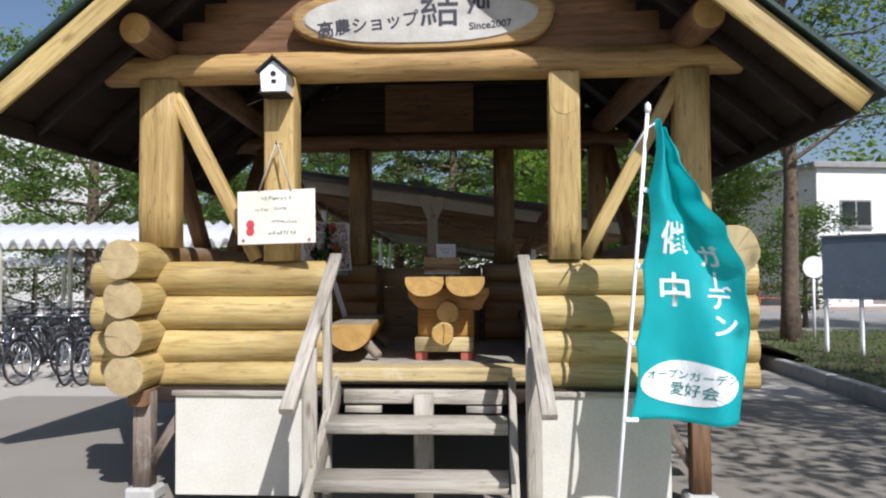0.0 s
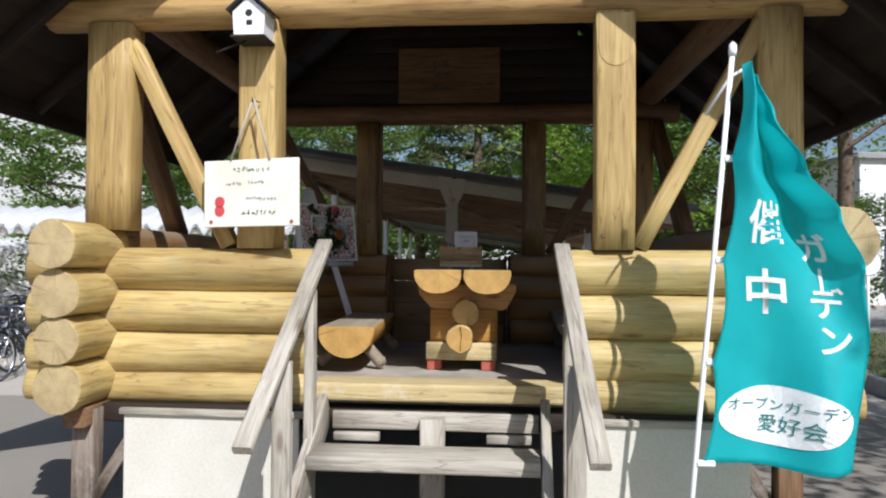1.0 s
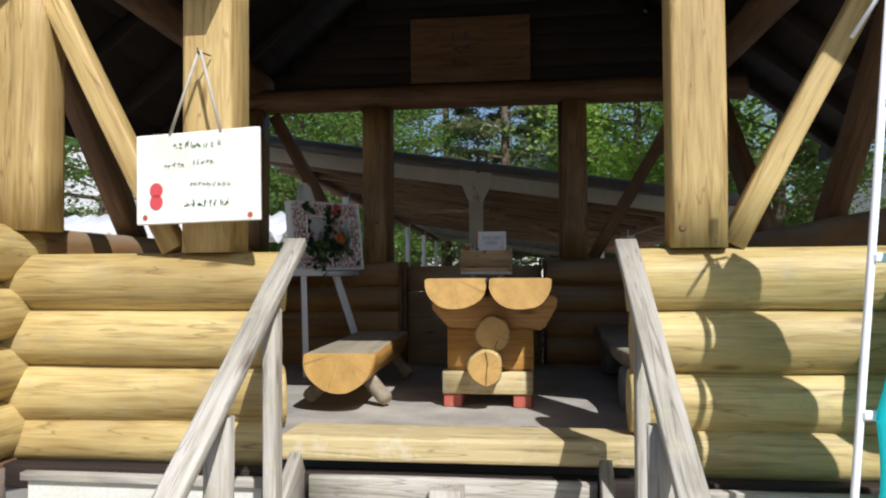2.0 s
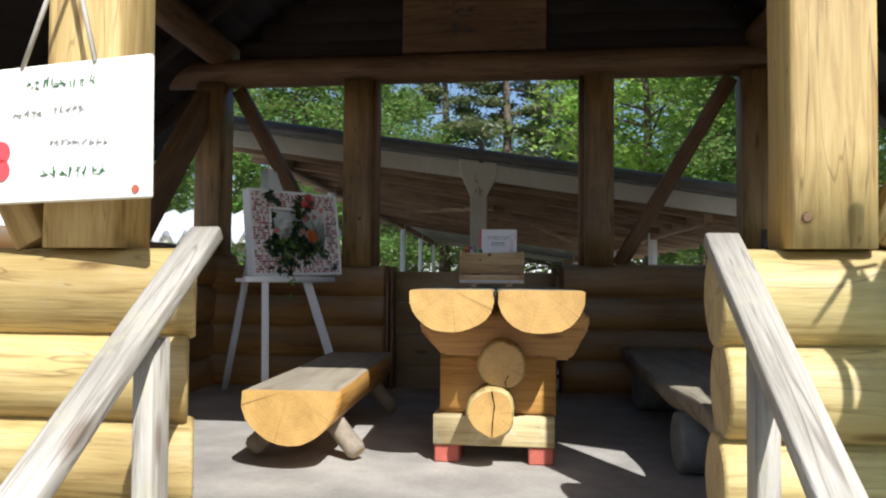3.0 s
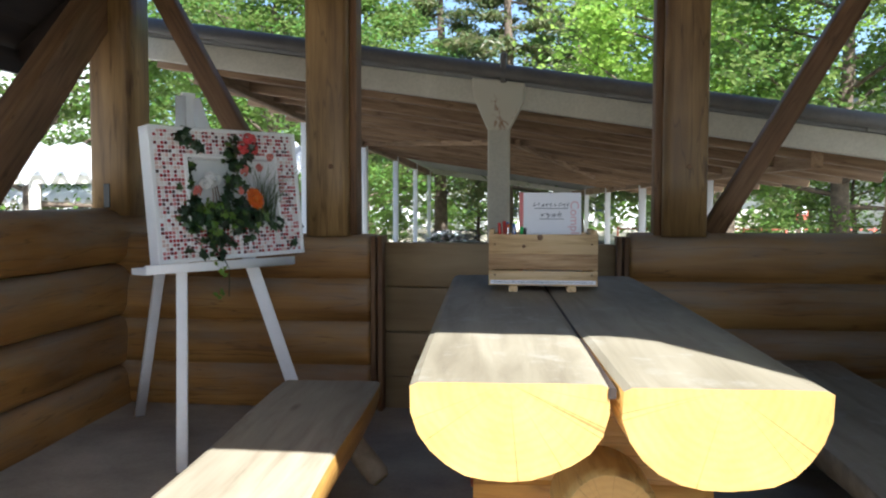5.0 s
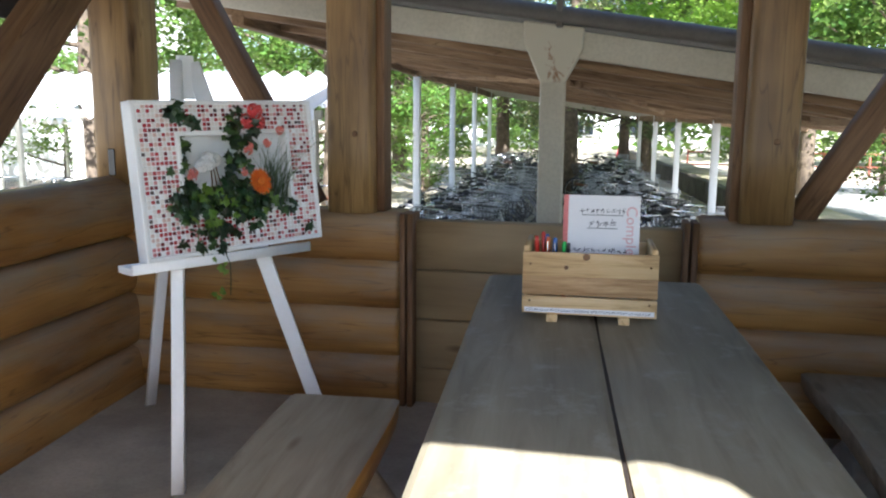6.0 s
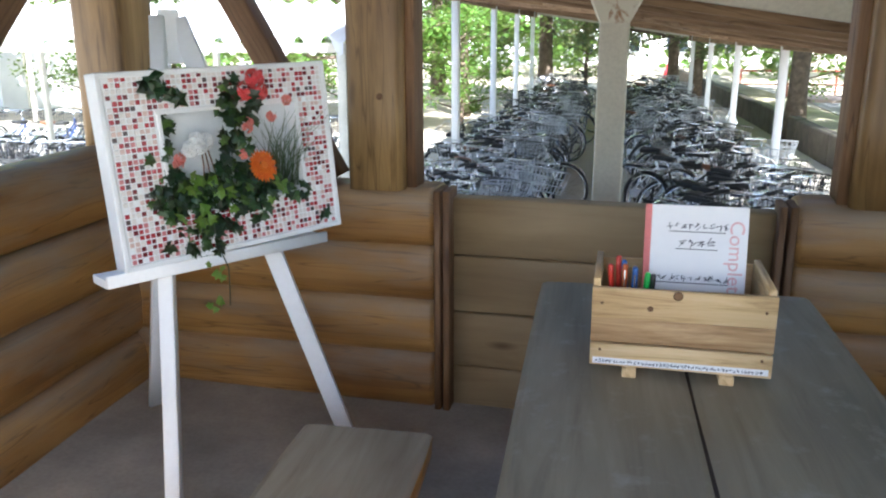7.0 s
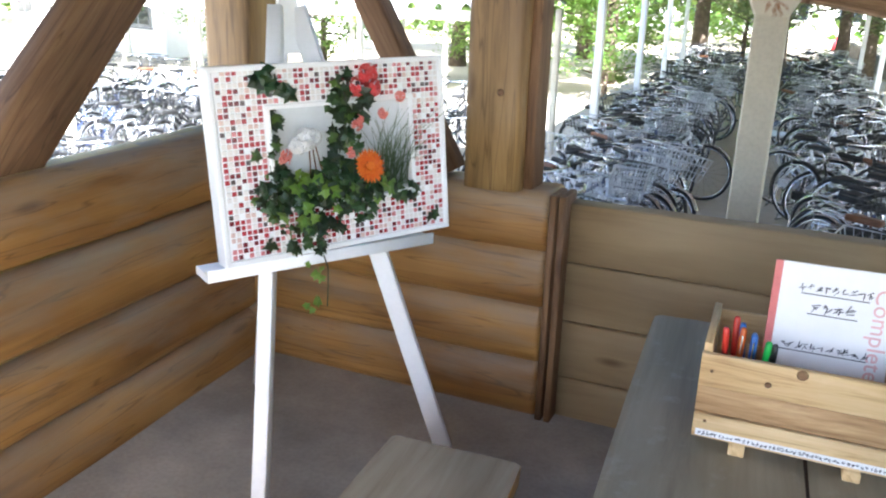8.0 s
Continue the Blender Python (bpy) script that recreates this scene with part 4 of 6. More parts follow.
foliage("lime_leaves", [(0.245, 0.20, 0.065, 0.025, 0.03, 0.02, 5), (0.34, 0.20, 0.06, 0.03, 0.02, 0.02, 5), (0.30, 0.12, 0.07, 0.05, 0.02, 0.02, 6), (0.53, 0.15, 0.05, 0.03, 0.015, 0.02, 5)], LIME, pic, "lime green ivy leaves", r3, (0.03, 0.05))
foliage("climbing_ivy", [(0.40, 0.41, 0.03, 0.02, 0.03, 0.02, 8), (0.45, 0.40, 0.03, 0.03, 0.02, 0.02, 8), (0.37, 0.25, 0.03, 0.02, 0.02, 0.02, 7), (0.42, 0.32, 0.03, 0.02, 0.03, 0.02, 8), (0.17, 0.37, 0.01, 0.012, 0.04, 0.015, 4)], IVY, pic, "dark climbing ivy leaves", r3, (0.035, 0.055))


def petals(name, c, count, length, width, mat, parent, label, r, rings=1, cup=0.25, tilt=(0, 0.1, 1)):
    """A daisy-like head: rings of narrow petals round a centre."""
    verts, faces = [], []
    nrm = Vector(tilt).normalized()
    u = nrm.cross(Vector((0, 1, 0.01))).normalized()
    w = nrm.cross(u)
    c = Vector(c)
    for q in range(rings):
        ln = length * (1 - 0.25 * q)
        for k in range(count):
            a = 2 * math.pi * (k + 0.5 * q) / count + r.uniform(-0.06, 0.06)
            d, t = u * math.cos(a) + w * math.sin(a), -u * math.sin(a) + w * math.cos(a)
            lift = nrm * (cup * ln + 0.004 * q)
            b = len(verts)
            verts += [tuple(c), tuple(c + d * ln * 0.55 + t * width + lift * 0.7), tuple(c + d * ln + lift), tuple(c + d * ln * 0.55 - t * width + lift * 0.7)]
            faces += [(b, b + 1, b + 2), (b, b + 2, b + 3)]
    me = bpy.data.meshes.new(name)
    me.from_pydata(verts, [], faces)
    me.materials.append(mat)
    return put(name, me, parent, label)


def cluster(name, c, rad, count, size, mat, parent, label, r):
    """A ball of small five-petalled blossoms."""
    verts, faces = [], []
    c = Vector(c)
    for _ in range(count):
        d = Vector((r.gauss(0, 1), r.gauss(0, 1), abs(r.gauss(0.4, 0.8)))).normalized()
        p = c + d * rad * r.uniform(0.75, 1.0)
        u = d.cross(Vector((0.3, 1, 0.2))).normalized()
        w = d.cross(u)
        for k in range(5):
            a = 2 * math.pi * k / 5 + r.uniform(-0.2, 0.2)
            q, t = u * math.cos(a) + w * math.sin(a), -u * math.sin(a) + w * math.cos(a)
            b = len(verts)
            verts += [tuple(p), tuple(p + q * size * 0.7 + t * size * 0.45 + d * size * 0.2), tuple(p + q * size + d * size * 0.12), tuple(p + q * size * 0.7 - t * size * 0.45 + d * size * 0.2)]
            faces += [(b, b + 1, b + 2), (b, b + 2, b + 3)]
    me = bpy.data.meshes.new(name)
    me.from_pydata(verts, [], faces)
    me.materials.append(mat)
    return tagged(put(name, me, parent, label), kind="stuff")


gerbera = petals("gerbera", (0.405, 0.236, 0.105), 26, 0.052, 0.0095, PETALO, pic, "orange gerbera daisy head", r3, 4, 0.12, (0.1, 0.25, 1))
part("flower_eye", bm_tube([(0.405, 0.236, 0.105), (0.4065, 0.2395, 0.119)], [0.016, 0.011], 10), PETALO, gerbera, "dark orange centre")
for q in ((0.25, 0.312, 0.035), (0.275, 0.325, 0.03), (0.225, 0.305, 0.03), (0.25, 0.332, 0.03)):
    cluster("white_blossom", q, 0.023, 22, 0.011, PETALW, pic, "white flower cluster", r3)
for q, rad, cnt in (((0.455, 0.49, 0.045), 0.028, 22), ((0.42, 0.455, 0.045), 0.024, 16), ((0.465, 0.45, 0.045), 0.024, 16)):
    cluster("geranium", q, rad, cnt, 0.014, PETALR, pic, "bright red geranium cluster", r3)
for q in ((0.405, 0.365, 0.06), (0.40, 0.35, 0.06), (0.375, 0.275, 0.06), (0.50, 0.375, 0.04), (0.56, 0.42, 0.04), (0.19, 0.285, 0.03), (0.185, 0.27, 0.03)):
    cluster("pink_bud", q, 0.012, 6, 0.013, PETALP, pic, "pink flower bud", r3)
blades = bmesh.new()
for k in range(70):
    x0 = r3.gauss(0.53, 0.03)
    lean_x, hgt = r3.gauss(0.02, 0.05), r3.uniform(0.10, 0.25)
    bm_tube([(x0, 0.15, 0.0), (x0 + lean_x * 0.4, 0.15 + hgt * 0.6, 0.01 + r3.uniform(0, 0.03)), (x0 + lean_x * 1.3, 0.15 + hgt, 0.02 + r3.uniform(0, 0.05))], [0.0016, 0.0012, 0.0004], 3, blades, False)
tagged(part("grass_tuft", blades, BLADE, pic, "thin grey-green grass tuft"), kind="stuff")
for k in range(3):
    part("flower_stem", bm_tube([(0.32 - 0.03 * k, 0.18, 0.01), (0.29 - 0.015 * k, 0.25, 0.03), (0.28 - 0.01 * k, 0.30, 0.03)], 0.0022, 5), BROWN, pic, "thin brown stem")

# crate with notebook and pens
crate = thing("wooden_crate", "small rough pine slat crate holding a notebook and pens", "crate", at=(0.083, 2.343, 1.602), rz=1.8)
CW, CD, CH = 0.354, 0.235, 0.172
for i, (z0, h, mt) in enumerate(((0.018, 0.05, CRATE), (0.069, 0.053, CRATEB), (0.123, 0.067, CRATE))):
    timber("front_slat", (-CW / 2, -CD / 2, z0 + h / 2), (CW / 2, -CD / 2, z0 + h / 2), 0.012, h - 0.002, mt, crate, "", 0.002, i)
    timber("back_slat", (-CW / 2, CD / 2, z0 + h / 2), (CW / 2, CD / 2, z0 + h / 2), 0.012, h - 0.002, CRATE, crate, "", 0.002, i + 3)
for x in (-1, 1):
    for i, (z0, h) in enumerate(((0.018, 0.084), (0.104, 0.098))):
        timber("side_board", (x * (CW / 2 - 0.008), -CD / 2 + 0.007, z0 + h / 2), (x * (CW / 2 - 0.008), CD / 2 - 0.007, z0 + h / 2), 0.014, h - 0.002, CRATE, crate, "", 0.002, i + x)
    timber("runner", (x * 0.095, -CD / 2 - 0.012, 0.008), (x * 0.095, CD / 2 + 0.01, 0.008), 0.028, 0.018, CRATE, crate, "", 0.002, 9)
    for z in (0.155, 0.055):
        part("nail_head", bm_tube([(x * (CW / 2 - 0.02), -CD / 2 - 0.0055, z), (x * (CW / 2 - 0.02), -CD / 2 - 0.0075, z)], 0.003, 8), BROWN, crate, "rusty nail head")
timber("bottom_board", (-CW / 2 + 0.015, 0, 0.025), (CW / 2 - 0.015, 0, 0.025), CD - 0.02, 0.01, CRATE, crate, "", 0.002, 12)
part("paper_strip", bm_box(CW - 0.012, 0.001, 0.013, 0), PAPER, crate, "white patterned paper strip", pose(0, -CD / 2 - 0.0068, 0.031))
strokes("strip_pattern", [(-CW / 2 + 0.01, CW / 2 - 0.02, 0, 0.007)], INK, crate, Matrix.Translation((0, -CD / 2 - 0.0082, 0.031)) @ Matrix.Rotation(radians(90), 4, "X"), r3)
part("knot", bm_tube([(-0.01, -CD / 2 - 0.0055, 0.178), (-0.01, -CD / 2 - 0.0072, 0.178)], [0.010, 0.007], 9), BROWN, crate, "dark knot")
part("knot", bm_tube([(-0.062, -CD / 2 - 0.0055, 0.148), (-0.062, -CD / 2 - 0.0072, 0.148)], [0.006, 0.004], 9), BROWN, crate, "dark knot")

nb = thing("notebook", "white notebook with pink spine tape and handwritten cover", "notebook")
nb.matrix_basis = pose(0.112, 2.345, 1.645, 0, 0, 1.8) @ Matrix.Rotation(radians(79), 4, "X")
NW, NH = 0.211, 0.288
part("cover", bm_box(NW, NH, 0.006, 0.001, (0, NH / 2, 0)), PAPER, nb)
part("spine_tape", bm_box(0.014, NH, 0.0075, 0.001, (-NW / 2 + 0.006, NH / 2, 0)), PINK, nb, "pink spine tape")
lettering("printed_word", "Complete", 0.043, PINKINK, nb, Matrix.Translation((NW / 2 - 0.024, NH * 0.60, 0.0042)) @ Matrix.Rotation(radians(-90), 4, "Z"), 0.0004)
strokes("handwriting", [(-0.06, 0.055, NH - 0.044, 0.014), (-0.035, 0.035, NH - 0.080, 0.018), (-0.08, 0.07, NH - 0.155, 0.014)], INK, nb, Matrix.Translation((0, 0, 0.0042)), r3)
for y, x0, x1 in ((NH - 0.056, -0.055, 0.06), (NH - 0.093, -0.04, 0.045), (NH - 0.166, -0.08, 0.07)):
    part("underline", bm_box(x1 - x0, 0.0016, 0.001, 0, ((x0 + x1) / 2, y, 0.0038)), INK, nb)

pen_mats = {"red": plain("pen_red", (0.62, 0.04, 0.02), (0.5, 0.03, 0.02), 30, 0.35), "orange": plain("pen_orange", (0.70, 0.15, 0.02), (0.6, 0.12, 0.02), 30, 0.35),
            "blue": plain("pen_blue", (0.03, 0.14, 0.42), (0.03, 0.1, 0.34), 30, 0.35), "green": plain("pen_green", (0.03, 0.50, 0.08), (0.03, 0.42, 0.07), 30, 0.35), "black": BLKPAINT}
for i, (colour, x, dy, tx, ty, ln) in enumerate((("red", -0.067, 0.0, -6, 3, 0.155), ("orange", -0.052, 0.008, 3, -4, 0.150), ("red", -0.058, 0.028, -3, -7, 0.160), ("blue", -0.030, 0.0, 2, 4, 0.152),
                                                 ("green", -0.012, -0.012, 7, -2, 0.142), ("black", -0.020, 0.016, -5, 5, 0.150), ("black", 0.002, 0.002, 5, 3, 0.138), ("blue", -0.038, 0.02, -8, -3, 0.156))):
    pen = thing("pen", f"{colour} plastic pen standing in the crate", "pen", "pens in the crate")
    pen.matrix_basis = pose(x + 0.018, 2.268 + dy, 1.672, ty, tx * 0.6, 0)
    part("barrel", bm_tube([(0, 0, 0), (0, 0, ln * 0.55)], 0.0052, 9), pen_mats[colour], pen)
    part("cap", bm_tube([(0, 0, ln * 0.55), (0, 0, ln * 0.97), (0, 0, ln)], [0.0062, 0.006, 0.004], 9), pen_mats[colour], pen)
    part("clip", bm_box(0.003, 0.002, 0.035, 0.0005, (0, -0.0075, ln * 0.8)), CHROME if i % 2 else pen_mats[colour], pen, "pen clip")

# hanging sign and bird house on the post beside the steps
sign = thing("hanging_sign", "cream painted board sign hung from a post by a rope", "sign", at=(-0.94, -0.11, 2.035), rz=-10)
part("board", bm_box(0.60, 0.02, 0.385, 0.004), SIGNW, sign, "", Matrix.Rotation(radians(-0.8), 4, "Y"))
RX90 = Matrix.Rotation(radians(90), 4, "X")
strokes("green_letters", [(-0.11, 0.12, 0.135, 0.03)], plain("green_paint", (0.03, 0.16, 0.06), (0.02, 0.11, 0.04), 20, 0.6), sign, Matrix.Translation((0, -0.012, 0)) @ RX90, r3)
strokes("grey_letters", [(-0.16, -0.06, 0.055, 0.022), (-0.02, 0.08, 0.06, 0.022), (-0.03, 0.05, -0.03, 0.02), (0.06, 0.17, -0.035, 0.022)], SHEET, sign, Matrix.Translation((0, -0.012, 0)) @ RX90, r3)
strokes("lower_letters", [(-0.05, 0.14, -0.11, 0.028)], MATS["green_paint"], sign, Matrix.Translation((0, -0.012, 0)) @ RX90, r3)
for z in (-0.05, -0.10):
    part("red_dot", bm_tube([(-0.195, -0.011, z), (-0.195, -0.014, z)], 0.032, 16), PETALR, sign, "painted red fruit")
for x in (-0.25, 0.26):
    part("red_dot", bm_tube([(x, -0.011, -0.165), (x, -0.013, -0.165)], 0.012, 10), RED, sign, "small painted flower")
part("rope", bm_tube([(-0.13, -0.01, 0.185), (-0.004, 0.012, 0.54)], 0.007, 7), ROPE, sign, "twisted rope")
part("rope", bm_tube([(0.12, -0.01, 0.185), (0.004, 0.012, 0.54)], 0.007, 7), ROPE, sign, "twisted rope")
part("hook", bm_tube([(0, 0.095, 0.54), (0, 0.0, 0.535), (0, -0.005, 0.55)], 0.004, 6), BLKPAINT, sign, "black nail")

bird = thing("bird_house", "white fronted nest box with a dark pitched roof on a post", "bird house", at=(-0.94, -0.10, 2.92))
bm = bmesh.new()
fp = [(-0.085, 0.0), (0.085, 0.0), (0.095, 0.14), (0, 0.225), (-0.095, 0.14)]
a = [bm.verts.new((x, -0.09, z)) for x, z in fp]
b = [bm.verts.new((x, 0.085, z)) for x, z in fp]
bm.faces.new(a[::-1]), bm.faces.new(b)
for i in range(5):
    bm.faces.new((a[i], a[(i + 1) % 5], b[(i + 1) % 5], b[i]))
bmesh.ops.recalc_face_normals(bm, faces=bm.faces[:])
part("box", bm, WHITE, bird, "white painted box")
for s in (-1, 1):
    timber("roof_board", (s * 0.062, -0.12, 0.193), (s * 0.062, 0.09, 0.193), 0.165, 0.014, BLKPAINT, bird, "dark roof board", 0.003, s, roll=s * math.atan(0.9))
part("entrance_hole", bm_tube([(0, -0.0895, 0.13), (0, -0.0915, 0.13)], 0.021, 16), BLACK, bird, "round entrance hole")
part("lower_mark", bm_box(0.035, 0.003, 0.03, 0.002, (0.004, -0.091, 0.075)), BLACK, bird, "black mark under the hole")
part("floor_plate", bm_box(0.20, 0.21, 0.014, 0.003, (0, -0.01, -0.006)), DARK, bird, "dark floor plate")
part("perch", bm_tube([(-0.03, -0.03, -0.012), (-0.19, -0.08, -0.09)], 0.006, 6), DARK, bird, "thin dark perch stick")
part("finial", bm_tube([(0, -0.115, 0.235), (0, -0.115, 0.265)], [0.012, 0.006], 7), BLKPAINT, bird)

# name slab on the gable
slab = thing("name_slab", "oval slice of log with black brush lettering on the gable", "sign", at=(0.10, 0.02, 3.485))


def oval(rx, rz, y0, y1, seed, pw=2.6):
    bm = bmesh.new()
    rings = []
    for y, k in ((y1, 1.0), (y0 + 0.012, 1.0), (y0, 0.975)):
        ring = []
        for i in range(44):
            a = 2 * math.pi * i / 44
            c, s = math.cos(a), math.sin(a)
            w = 1 + 0.09 * noise.noise(Vector((c * 1.5, s * 1.5, seed)))
            ring.append(bm.verts.new((rx * k * w * math.copysign(abs(c) ** (2 / pw), c), y, rz * k * w * math.copysign(abs(s) ** (2 / pw), s))))
        rings.append(ring)
    for p, q in zip(rings, rings[1:]):
        for i in range(44):
            bm.faces.new((p[i], p[(i + 1) % 44], q[(i + 1) % 44], q[i]))
    bm.faces.new(rings[-1])
    bmesh.ops.recalc_face_normals(bm, faces=bm.faces[:])
    return bm


part("bark_rim", oval(0.965, 0.225, -0.04, 0.08, 1.5), BEAM, slab, "brown peeled log rim")
part("face", oval(0.83, 0.185, -0.052, 0.0, 2.5, 2.3), SLAB, slab, "sanded pale grey face")
lettering("characters", "高農ショップ", 0.125, INK, slab, Matrix.Translation((-0.385, -0.054, -0.055)) @ Matrix.Rotation(radians(-6), 4, "Y") @ RX90, 0.001, "black brush characters", 0.016)
lettering("large_character", "結", 0.30, INK, slab, Matrix.Translation((0.14, -0.054, 0.04)) @ RX90, 0.001, "large black brush character", 0.008)
lettering("latin_word", "yui", 0.14, INK, slab, Matrix.Translation((0.42, -0.054, 0.09)) @ RX90, 0.001, "", 0.035)
lettering("latin_word", "Since2007", 0.075, INK, slab, Matrix.Translation((0.50, -0.054, -0.075)) @ Matrix.Rotation(radians(-4), 4, "Y") @ RX90, 0.001, "", 0.016)

plaque = thing("wall_plaque", "plain brown wooden plaque with dark brush strokes on the back gable", "plaque", at=(-0.14, YB - 0.005, 3.555))
part("board", bm_box(1.03, 0.03, 0.565, 0.006), BROWN, plaque)
strokes("brush_mark", [(-0.16, -0.04, 0.12, 0.09), (-0.15, -0.03, 0.0, 0.09), (-0.16, -0.04, -0.12, 0.09)], INK, plaque, Matrix.Translation((0, -0.0165, 0)) @ RX90, r3)

# banner on its pole in front of the steps
banner = thing("banner_flag", "tall teal cloth banner with white lettering on a white pole", "banner", at=(1.345, -0.75, G))
TOPZ = 2.64 - G


def pole_x(z):
    return 0.23 * z / TOPZ


part("pole", bm_tube([(pole_x(z), 0, z) for z in (-0.25, 0.8, 1.6, TOPZ - 0.02)], 0.0125, 12), WHITE, banner, "white plastic pole")
part("pole_cap", bm_tube([(pole_x(TOPZ) - 0.001, 0, TOPZ - 0.03), (pole_x(TOPZ), 0, TOPZ - 0.005), (pole_x(TOPZ), 0, TOPZ + 0.02), (pole_x(TOPZ), 0, TOPZ + 0.035)], [0.017, 0.02, 0.018, 0.006], 12), WHITE, banner)
for z in (2.09, 1.62, 1.15, 0.685):
    part("clip", bm_box(0.085, 0.02, 0.03, 0.006, (pole_x(z) + 0.045, -0.01, z)), WHITE, banner, "white plastic clip")
part("cross_arm", bm_tube([(pole_x(2.4) - 0.10, 0.03, 2.30), (pole_x(2.46), 0.0, 2.47), (pole_x(2.5) + 0.08, -0.02, 2.52)], 0.007, 8), WHITE, banner, "white cross arm")
WID = ((0.0, 0.09), (0.1, 0.17), (0.24, 0.31), (0.36, 0.47), (0.5, 0.60), (0.7, 0.665), (1.0, 0.645))


def cloth(u, v):
    """The hanging cloth: u from the pole outwards, v from the top down."""
    z = 2.52 - v * 1.84
    for (a, wa), (b, wb) in zip(WID, WID[1:]):
        if v <= b:
            t = (v - a) / (b - a)
            t = t * t * (3 - 2 * t)
            w = wa + (wb - wa) * t
            break
    sag = 0.03 * abs(math.sin((z - 0.685) / 0.47 * math.pi))
    y = -0.03 - 0.07 * math.sin(u * 5.2 + v * 4.0) * (0.25 + u) - 0.05 * math.sin(u * 9 - v * 7 + 1.0) * u - (0.63 - w) * 0.14 * math.sin(u * 8.0)
    return Vector((pole_x(z) + 0.03 + sag * (1 - u) + u * w, y, z - 0.05 * u * (1 - v) + 0.012 * math.sin(u * 6) * v))


NU, NV = 34, 60
bm = bmesh.new()
gv = [[bm.verts.new(cloth(i / NU, j / NV)) for i in range(NU + 1)] for j in range(NV + 1)]
for j in range(NV):
    for i in range(NU):
        bm.faces.new((gv[j][i], gv[j + 1][i], gv[j + 1][i + 1], gv[j][i + 1])).smooth = True
bmesh.ops.solidify(bm, geom=bm.faces[:], thickness=0.002)
cl = part("cloth", bm, TEAL, banner, "teal polyester cloth")


def on_cloth(name, me, uc, vc, scale, mat, lift, parent, label=""):
    """Flat print laid on the cloth round (uc, vc)."""
    for vt in me.vertices:
        u, v = uc + vt.co.x * scale / 0.60, vc - vt.co.y * scale / 1.83
        p = cloth(min(max(u, 0), 1), min(max(v, 0), 1))
        e = 0.01
        t1 = cloth(min(u + e, 1), v) - cloth(u - e, v)
        t2 = cloth(u, min(v + e, 1)) - cloth(u, v - e)
        nn = t1.cross(t2).normalized()
        if nn.y > 0:
            nn = -nn
        vt.co = p + nn * lift
    me.materials.clear()
    me.materials.append(mat)
    return put(name, me, parent, label)


for ch, uc, vc, size in (("催", 0.32, 0.40, 0.21), ("中", 0.32, 0.575, 0.22), ("|", 0.75, 0.525, 0.13),
                         ("ガ", 0.74, 0.45, 0.15), ("デ", 0.76, 0.59, 0.15), ("ン", 0.78, 0.68, 0.15)):
    on_cloth("character", text_mesh(ch, size, bold=0.018), uc, vc, 1.0, PRINT, 0.003, cl, "white printed character")
bm = bmesh.new()
pts = [[bm.verts.new((0.27 * q * math.cos(2 * math.pi * k / 36), 0.135 * q * math.sin(2 * math.pi * k / 36), 0)) for k in range(36)] for q in [w / 14 for w in range(1, 15)]]
bm.faces.new(pts[0])
for p, q in zip(pts, pts[1:]):
    for k in range(36):
        bm.faces.new((p[k], p[(k + 1) % 36], q[(k + 1) % 36], q[k]))
me = bpy.data.meshes.new("oval_print")
bm.to_mesh(me)
bm.free()
on_cloth("oval_print", me, 0.48, 0.875, 1.0, PRINT, 0.004, cl, "white oval print")
on_cloth("character", text_mesh("オープンガーデン", 0.062), 0.50, 0.852, 1.0, TEALINK, 0.008, cl, "teal printed words")
on_cloth("character", text_mesh("愛好会", 0.085), 0.54, 0.90, 1.0, TEALINK, 0.008, cl, "teal printed words")

# ---- the bicycle shed behind the shelter ----
SK = -0.055      # its rows run back along (SK, 1)


def shx(x, y):
    return x + SK * (y - 4.4)


def roof_z(x):
    """Underside of the shed's end beam at x."""
    return 2.522 - 0.150 * (x + 0.11)


shed = thing("bicycle_shed", "long open bicycle shed with sloping roof, cream steel beams and brown joists", "shed", kind="structure")
XL, XR = -2.40, 2.36
for y in (4.40, 21.0):
    timber("end_beam", (shx(XL, y), y, roof_z(XL) + 0.0), (shx(XR, y), y, roof_z(XR) + 0.0), 0.06, 0.135, CREAM, shed, "cream painted sloping steel beam", 0.006, 1)
ym = 4.33
bm = bmesh.new()
half = [(math.cos(a) * 0.062, math.sin(a) * 0.062) for a in [math.pi * k / 8 for k in range(-1, 10)]]
pa, pb = Vector((XL - 0.05, ym, roof_z(XL - 0.05) + 0.115)), Vector((XR + 0.12, ym, roof_z(XR + 0.12) + 0.115))
mtx, ln = along(pa, pb)
rings = [[Vector((x, c * 0.9, s * 1.0)) for c, s in half] for x in (-ln / 2, -ln / 4, 0, ln / 4, ln / 2)]
part("verge_trim", rings_mesh(rings, capmat=0), GUTTER, shed, "dark grey rounded verge trim", mtx)
